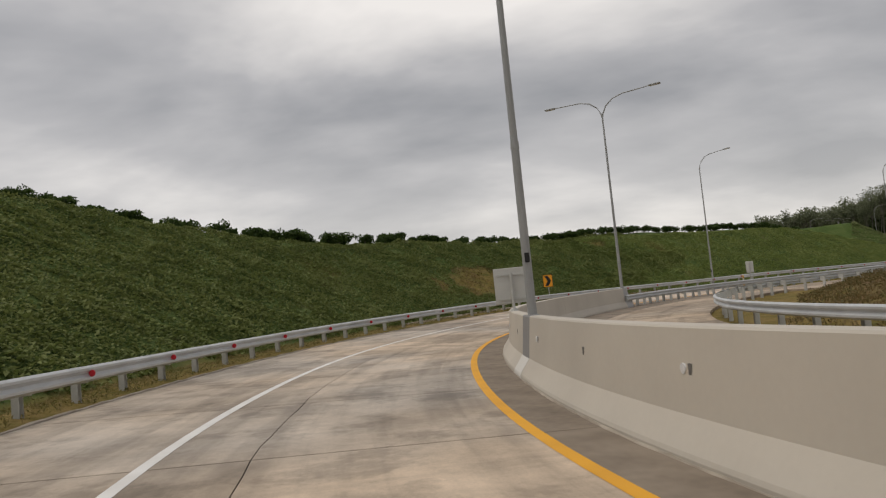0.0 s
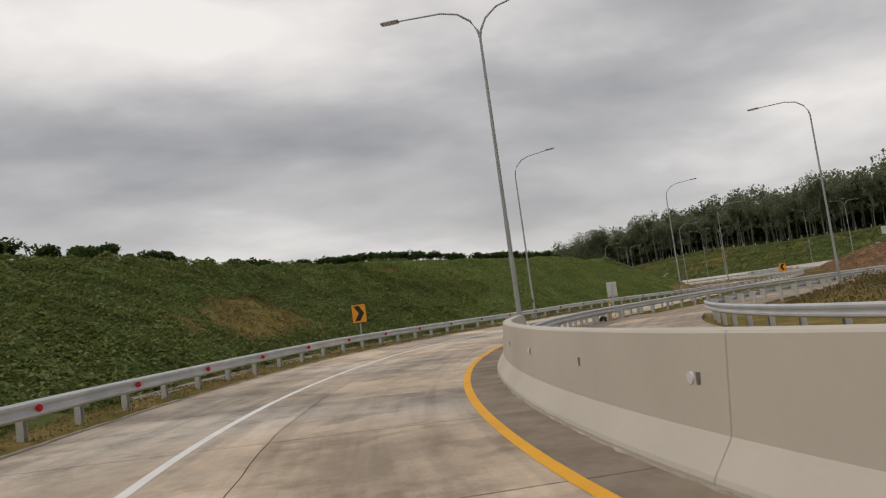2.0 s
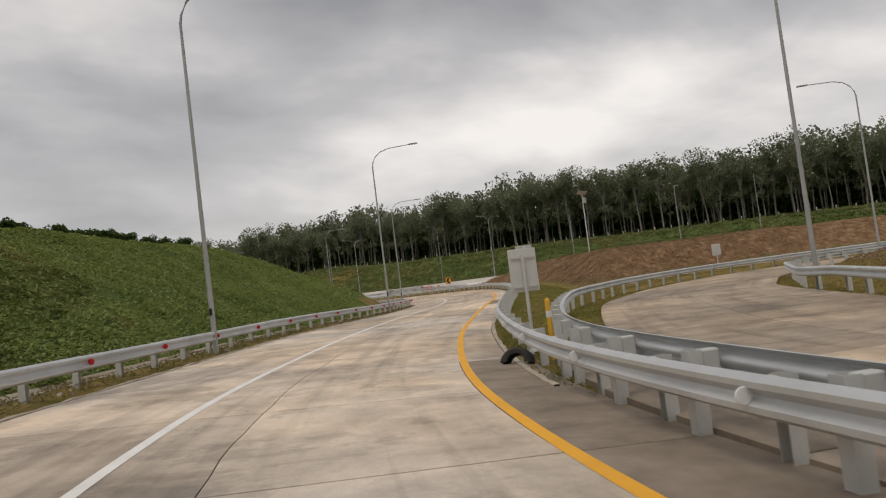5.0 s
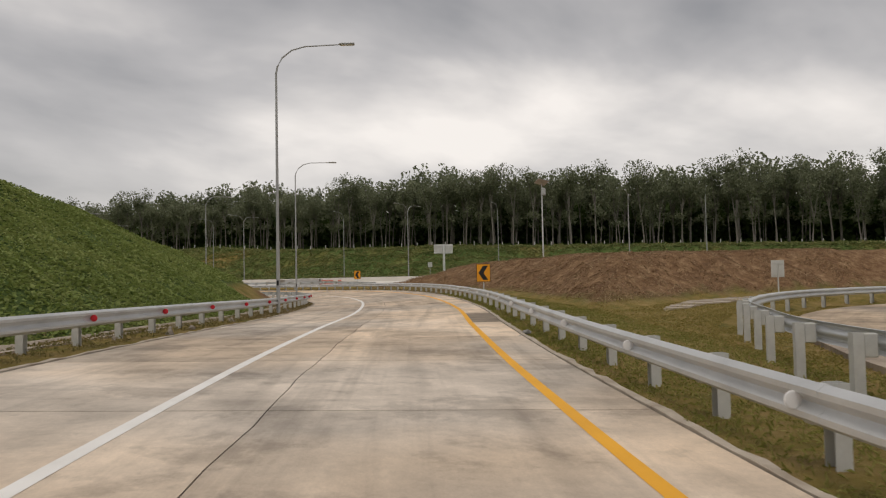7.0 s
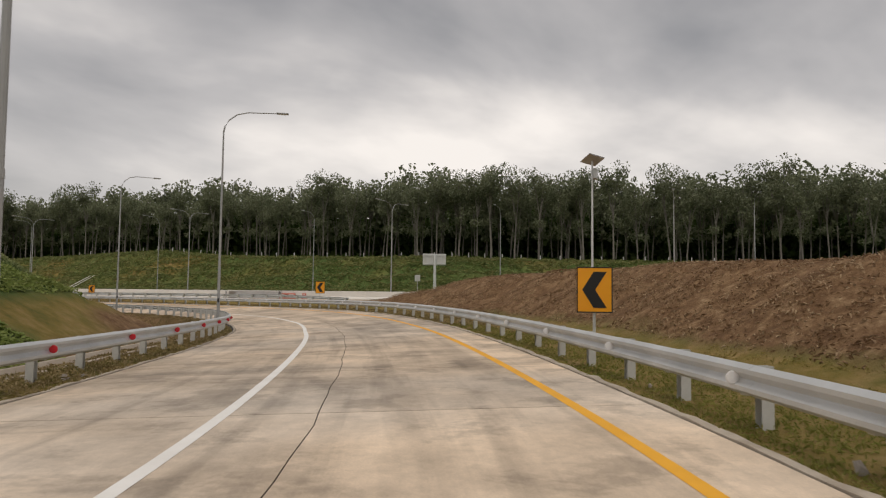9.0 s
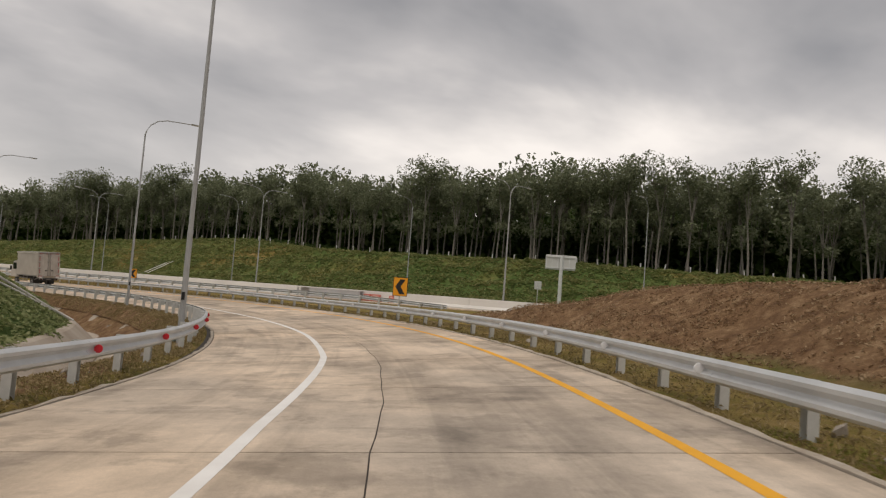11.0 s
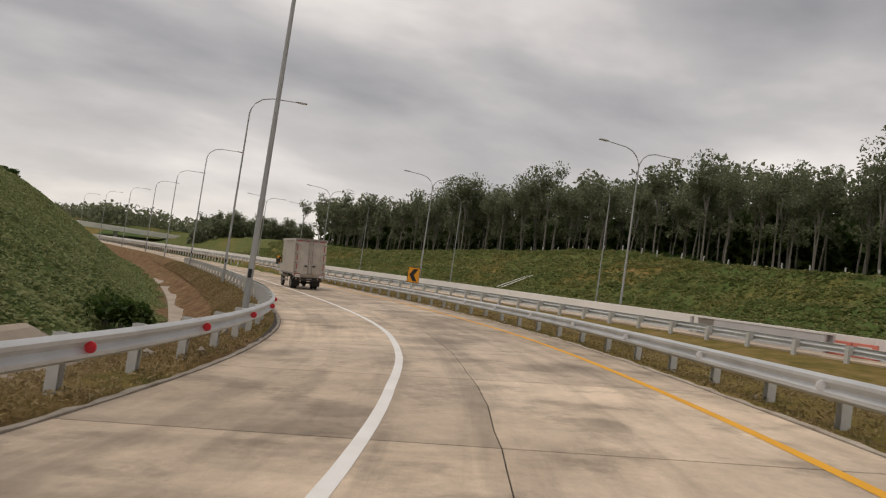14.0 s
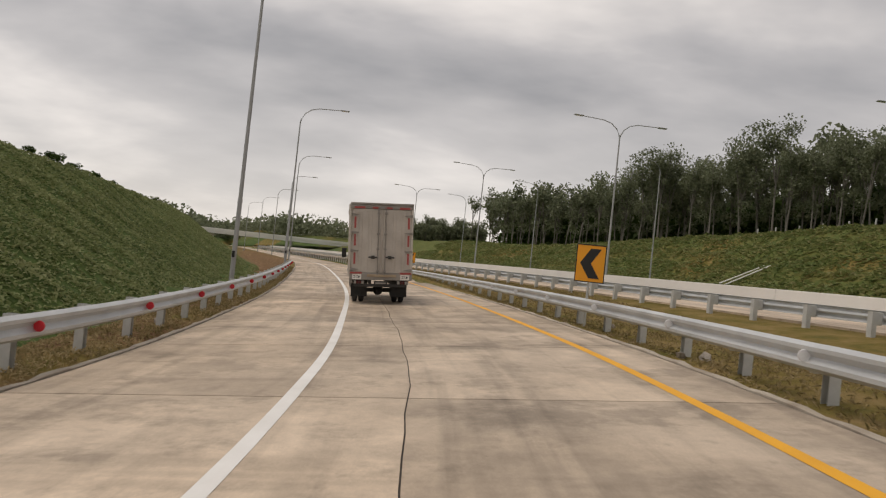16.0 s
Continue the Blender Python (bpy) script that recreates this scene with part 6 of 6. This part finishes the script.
def debris():
    p = ROAD.point(S0 + 65.5, -5.12, 0)
    x, y, z, c, tx, ty = ROAD.at(S0 + 65.5)
    t = thing("tyre", "torn piece of a black tyre lying under the rail", "tyre", pose(p.x, p.y, p.z + 0.02, 0, 24, turn_to(tx, ty) + 50))
    bm = bmesh.new()
    n, prof = 17, [(-0.09, 0.2), (-0.11, 0.27), (-0.08, 0.33), (0.08, 0.33), (0.11, 0.27), (0.09, 0.2), (0.06, 0.19), (0.075, 0.27), (-0.075, 0.27), (-0.06, 0.19)]
    rings = [[bm.verts.new((px, pr * math.cos(k * math.pi / (n - 1)), 0.85 * pr * math.sin(k * math.pi / (n - 1)))) for px, pr in prof] for k in range(n)]
    for k in range(n - 1):
        for j in range(len(prof)):
            bm.faces.new((rings[k][j], rings[k][(j + 1) % len(prof)], rings[k + 1][(j + 1) % len(prof)], rings[k + 1][j]))
    bm.faces.new(rings[0]), bm.faces.new(rings[-1])
    bmesh.ops.recalc_face_normals(bm, faces=bm.faces)
    part("casing", bm, RUBBER, t)
    t = thing("marker_post", "short yellow marker post beside the rail", "post", pose(13.62, 55.85, -0.2, 0, 0, 0))
    bm = bmesh.new()
    tube(bm, [(0, 0, 0), (0, 0, 1.05), (0, 0, 1.1)], [0.05, 0.05, 0.03], 10)
    part("post", bm, YELLOW_PAINT, t)
    bm = bmesh.new()
    tube(bm, [(0, 0, 0.75), (0, 0, 0.87)], 0.053, 10)
    part("band", bm, PLATE_WHITE, t)
    b = bmesh.new()
    bmesh.ops.create_icosphere(b, subdivisions=3, radius=0.17)
    for v in b.verts:
        v.co *= 1 + 0.22 * math.sin(17 * v.co.x + 9 * v.co.z) * math.sin(23 * v.co.y + 5)
        v.co.z = max(-0.1, v.co.z * 0.85 + (0.08 if v.co.xy.length < 0.06 and v.co.z > 0 else 0))
    bag = part("plastic_bag", b, mat("blue_plastic", (0.16, 0.34, 0.42), 0.4, 0, (0.35, 0.45, 0.48), 4, 40, 0.2, 0.01))
    bag.matrix_world = pose(59.07, 111.21, gz(59.07, 111.21) + 0.09, 0, 0, 30)
    tagged(bag, "crumpled pale blue plastic bag lying behind the outer rail", "bag")
    # broken kerb bits by the inner verge
    r = np.random.default_rng(77)
    for k in range(3):
        p = ROAD.point(S0 + 89.3 + 0.3 * k, -5.05 - 0.12 * k)
        b = bmesh.new()
        bmesh.ops.create_icosphere(b, subdivisions=1, radius=0.14)
        for v in b.verts:
            v.co *= r.uniform(0.82, 1.15)
            v.co.z *= 0.6
        ob = part("concrete_chunk", b, CONCRETE_DARK)
        ob.matrix_world = pose(p.x, p.y, gz(p.x, p.y) + 0.02, 8 * k, 12, 40 * k)
        tagged(ob, "broken grey concrete chunk on the inner kerb", "rubble", "broken concrete on the kerb")


def lined_bank():
    """Ribbed cast lining at the foot of the mound, outside the loop road."""
    t = thing("drain_lining", "ribbed beige concrete lining at the foot of the mound", "drain", kind="structure")
    q = float(OUTER.near(42.6, 73.0)[0][0])
    for k in range(52):
        s0, s1 = q + 0.55 * k, q + 0.55 * k + 0.5
        verts = []
        for s in (s0, s1):
            w = min(1.0, (s - q + 1.0) / 7.0)
            for a, z in ((2.0, -0.34), (2.0 + 1.6 * w, -0.34 + 0.42 * w), (2.05 + 1.6 * w, -0.5 + 0.3 * w), (2.05, -0.8)):
                p = OUTER.point(s, a, 0.0)
                if z > -0.4:
                    z = max(z, gz(p.x, p.y) + 0.03)
                verts.append((p.x, p.y, z + 0.03 * (k % 2)))
        ob = mesh_object("panel", verts, [(0, 1, 5, 4), (1, 2, 6, 5), (3, 0, 4, 7), (0, 3, 2, 1), (4, 5, 6, 7), (2, 3, 7, 6)], DRAIN_CONCRETE)
        ob.parent = t


lined_bank()
GUTTER_A = 4.3


def drain():
    """Lined channel below the outer rail, its cast apron and headwall, and a loose white pipe."""
    t = thing("drain_channel", "dusty lined concrete drain channel at the foot of the slope", "drain", kind="structure")

    def strip(q0, q1, rows, step=1.0):
        """Cast lining between offsets of the road: rows of (offset, height over the road), closed underneath."""
        bm = bmesh.new()
        rings = []
        for q in np.arange(q0, q1 + 0.01, step):
            end_drop = 0.9 * float(sm(np.array(q), q1 - 2.0, q1 + 1.0))
            rings.append([bm.verts.new(ROAD.point(S0 + q, 4.5, v - end_drop * (v > -0.6)) + (ROAD.point(S0 + q, a) - ROAD.point(S0 + q, 4.5))) for a, v in rows])
        for r0, r1 in zip(rings, rings[1:]):
            for k in range(len(rows)):
                n = (k + 1) % len(rows)
                bm.faces.new((r0[k], r0[n], r1[n], r1[k]))
        bm.faces.new(rings[0]), bm.faces.new(rings[-1][::-1])
        bmesh.ops.recalc_face_normals(bm, faces=bm.faces)
        return bm

    part("lining", strip(136, 169, [(8.55, -0.30), (8.35, -0.28), (8.2, -0.34), (7.1, -1.34), (7.1, -1.6), (8.6, -0.7)]), DRAIN_CONCRETE, t, "sloping dusty concrete lining with a raised lip")
    part("bed", strip(133, 225, [(7.15, -1.40), (6.15, -1.40), (6.15, -1.7), (7.15, -1.7)]), DRAIN_CONCRETE, t, "silted channel bed")
    r = np.random.default_rng(8)
    for k in range(34):
        q = 158 + 0.72 * k
        rise = r.uniform(-0.03, 0.03)
        lip = -0.52 - 0.10 * math.sin(0.5 * k) + rise
        part("panel", strip(q, q + 0.66, [(5.35 + rise, lip), (6.2, -1.36 + rise), (6.25, -1.6), (5.3, lip - 0.3)], 0.33), DRAIN_CONCRETE, t)
    part("block", strip(163.4, 164.2, [(5.9, -0.55), (4.6, -0.30), (4.6, -0.9), (5.9, -1.2)], 0.4), DRAIN_CONCRETE, t, "cast block at the head of the lining")
    g = thing("side_gutter", "shallow pale concrete gutter behind the outer rail", "drain", kind="structure")
    bm = bmesh.new()
    st = []
    for q in np.arange(S0 + 40, S0 + 124, 1.5):
        x, y, z, c, tx, ty = ROAD.at(q)
        st.append((ROAD.point(q, GUTTER_A, 0.07), Vector((-ty, tx, 0))))
    sweep(bm, st, [(0, -0.35), (0, 0.03), (0.1, 0.04), (0.22, -0.12), (0.55, -0.12), (0.72, 0.06), (0.84, 0.06), (0.84, -0.35)])
    part("channel", bm, DRAIN_CONCRETE, g)
    p = thing("drain_pipe", "loose white drain pipe lying down the green slope", "pipe")
    pts = [(57.3, 124.2), (58.6, 125.2), (60.0, 126.2), (61.36, 127.08), (62.4, 127.25)]
    bm = bmesh.new()
    tube(bm, [(a, b, gz(a, b) + 0.22) for a, b in pts], 0.06, 8)
    part("pipe", bm, PLASTIC_WHITE, p)
    bm = bmesh.new()
    tube(bm, [(a - 0.25, b - 0.55, gz(a - 0.25, b - 0.55) + 0.14) for a, b in pts[:4]], 0.05, 8)
    part("pipe", bm, PLASTIC_WHITE, p)
    for q0, a0, q1, a1 in ((134.0, 5.0, 135.5, 4.35), (134.9, 5.2, 136.2, 4.7), (136.6, 4.4, 137.4, 4.1)):
        u, v = ROAD.point(S0 + q0, a0), ROAD.point(S0 + q1, a1)
        b = thing("broken_pipe", "broken length of white pipe lying behind the rail", "pipe", group="broken pipes behind the rail")
        bm = bmesh.new()
        tube(bm, [(u.x, u.y, gz(u.x, u.y) + 0.06), (v.x, v.y, gz(v.x, v.y) + 0.06)], 0.055, 8)
        part("pipe", bm, PLASTIC_WHITE, b)
    # stepped chute on the far bank
    c = thing("bank_chute", "narrow pale concrete chute down the embankment", "drain", kind="structure")
    for dx in (0, 1.0):
        bm = bmesh.new()
        pts = [(103.2 + u * 5.8 + dx * 0.35, 210.0 + u * 2.5 - dx * 0.9) for u in np.linspace(0, 1, 7)]
        hs = [gz(a, b) for a, b in pts]
        ramp_z = [hs[0] + (hs[-1] - hs[0]) * k / 6 for k in range(7)]
        over = max(h - q for h, q in zip(hs, ramp_z)) + 0.1
        tube(bm, [(a, b, q + over) for (a, b), q in zip(pts, ramp_z)], 0.065, 6)
        part("chute_side", bm, CONCRETE_FAR, c)


def stakes():
    """Short white boundary stakes at the edge of the woods."""
    bm = bmesh.new()
    box(bm, -0.07, -0.07, -0.3, 0.07, 0.07, 1.0, 0.02)
    me = bpy.data.meshes.new("stake")
    bm.to_mesh(me)
    bm.free()
    me.materials.append(SIGN_BACK)
    r = np.random.default_rng(91)
    for s in np.arange(215, 400, 3.6):
        x, y, _, _, tx, ty = WALL.at(s)
        a = -38.6 + r.normal(0, 0.2)
        px, py = x - ty * a, y + tx * a
        ob = new("boundary_stake", me)
        ob.matrix_world = pose(px, py, gz(px, py), r.normal(0, 3), r.normal(0, 3), 0)
        tagged(ob, "short pale boundary stake at the edge of the woods", "stake", "boundary stakes")


def overpass():
    t = thing("overpass", "distant concrete overpass crossing the road on piers", "bridge")
    a, b = Vector((-45, 396, 0)), Vector((78, 424, 0))
    d = (b - a).normalized()
    n = Vector((-d.y, d.x, 0))
    for lo, hi, w, name, m in ((4.1, 5.0, 4.6, "deck", CONCRETE_FAR), (5.0, 5.9, 4.75, "parapet", CONCRETE_FAR)):
        bm = bmesh.new()
        sweep(bm, [(a, n), (a.lerp(b, 0.5), n), (b, n)], [(-w, lo), (w, lo), (w, hi), (-w, hi)])
        part(name, bm, m, t)
    for u in (0.12, 0.38, 0.6, 0.86):
        p = a.lerp(b, u)
        bm = bmesh.new()
        tube(bm, [(p.x, p.y, gz(p.x, p.y) - 0.5), (p.x, p.y, 4.1)], 0.7, 12)
        part("pier", bm, CONCRETE_FAR, t)


def far_woods():
    """Low wooded skyline far beyond the ramps."""
    r = np.random.default_rng(101)
    cs = []
    for _ in range(1700):
        ang = r.uniform(-1.15, 0.75)
        d = r.uniform(310, 400) if -0.8 < ang < 0.0 else r.uniform(420, 640)
        cx, cy = 75 - math.sin(ang) * d * -1, 140 + math.cos(ang) * d
        h = 9.0 + 4.5 * (0.5 + 0.5 * math.sin(ang * 9 + 1)) + 2 * math.sin(ang * 31)
        m = 40
        v = r.normal(0, 1, (m, 3))
        v /= np.linalg.norm(v, axis=1)[:, None]
        cs.append(np.array([cx, cy, h * r.uniform(0.2, 0.95) + 3.0]) + v * np.array([6, 6, 3.2]) * r.uniform(0.6, 1.1))
    cs = np.concatenate(cs)
    me = leaves_mesh("far_woods", cs, 1.7, 0.9, r, CROWN, aspect=0.8)
    tagged(new("far_woods", me), "low dark wooded skyline in the distance", "woods", kind="stuff")


solar_post()
gantry_sign()
rubble()
water_barrier(96.75, 146.3, 12, "faded red plastic water barrier against the median wall", 1.15)
water_barrier(97.0, 145.1, 10, "faded red plastic water barrier against the median wall", 1.15)
water_barrier(97.1, 143.0, 12, "short faded red plastic barrier beside the median wall", 0.5)
culvert_block()
debris()
drain()
stakes()
overpass()
far_woods()
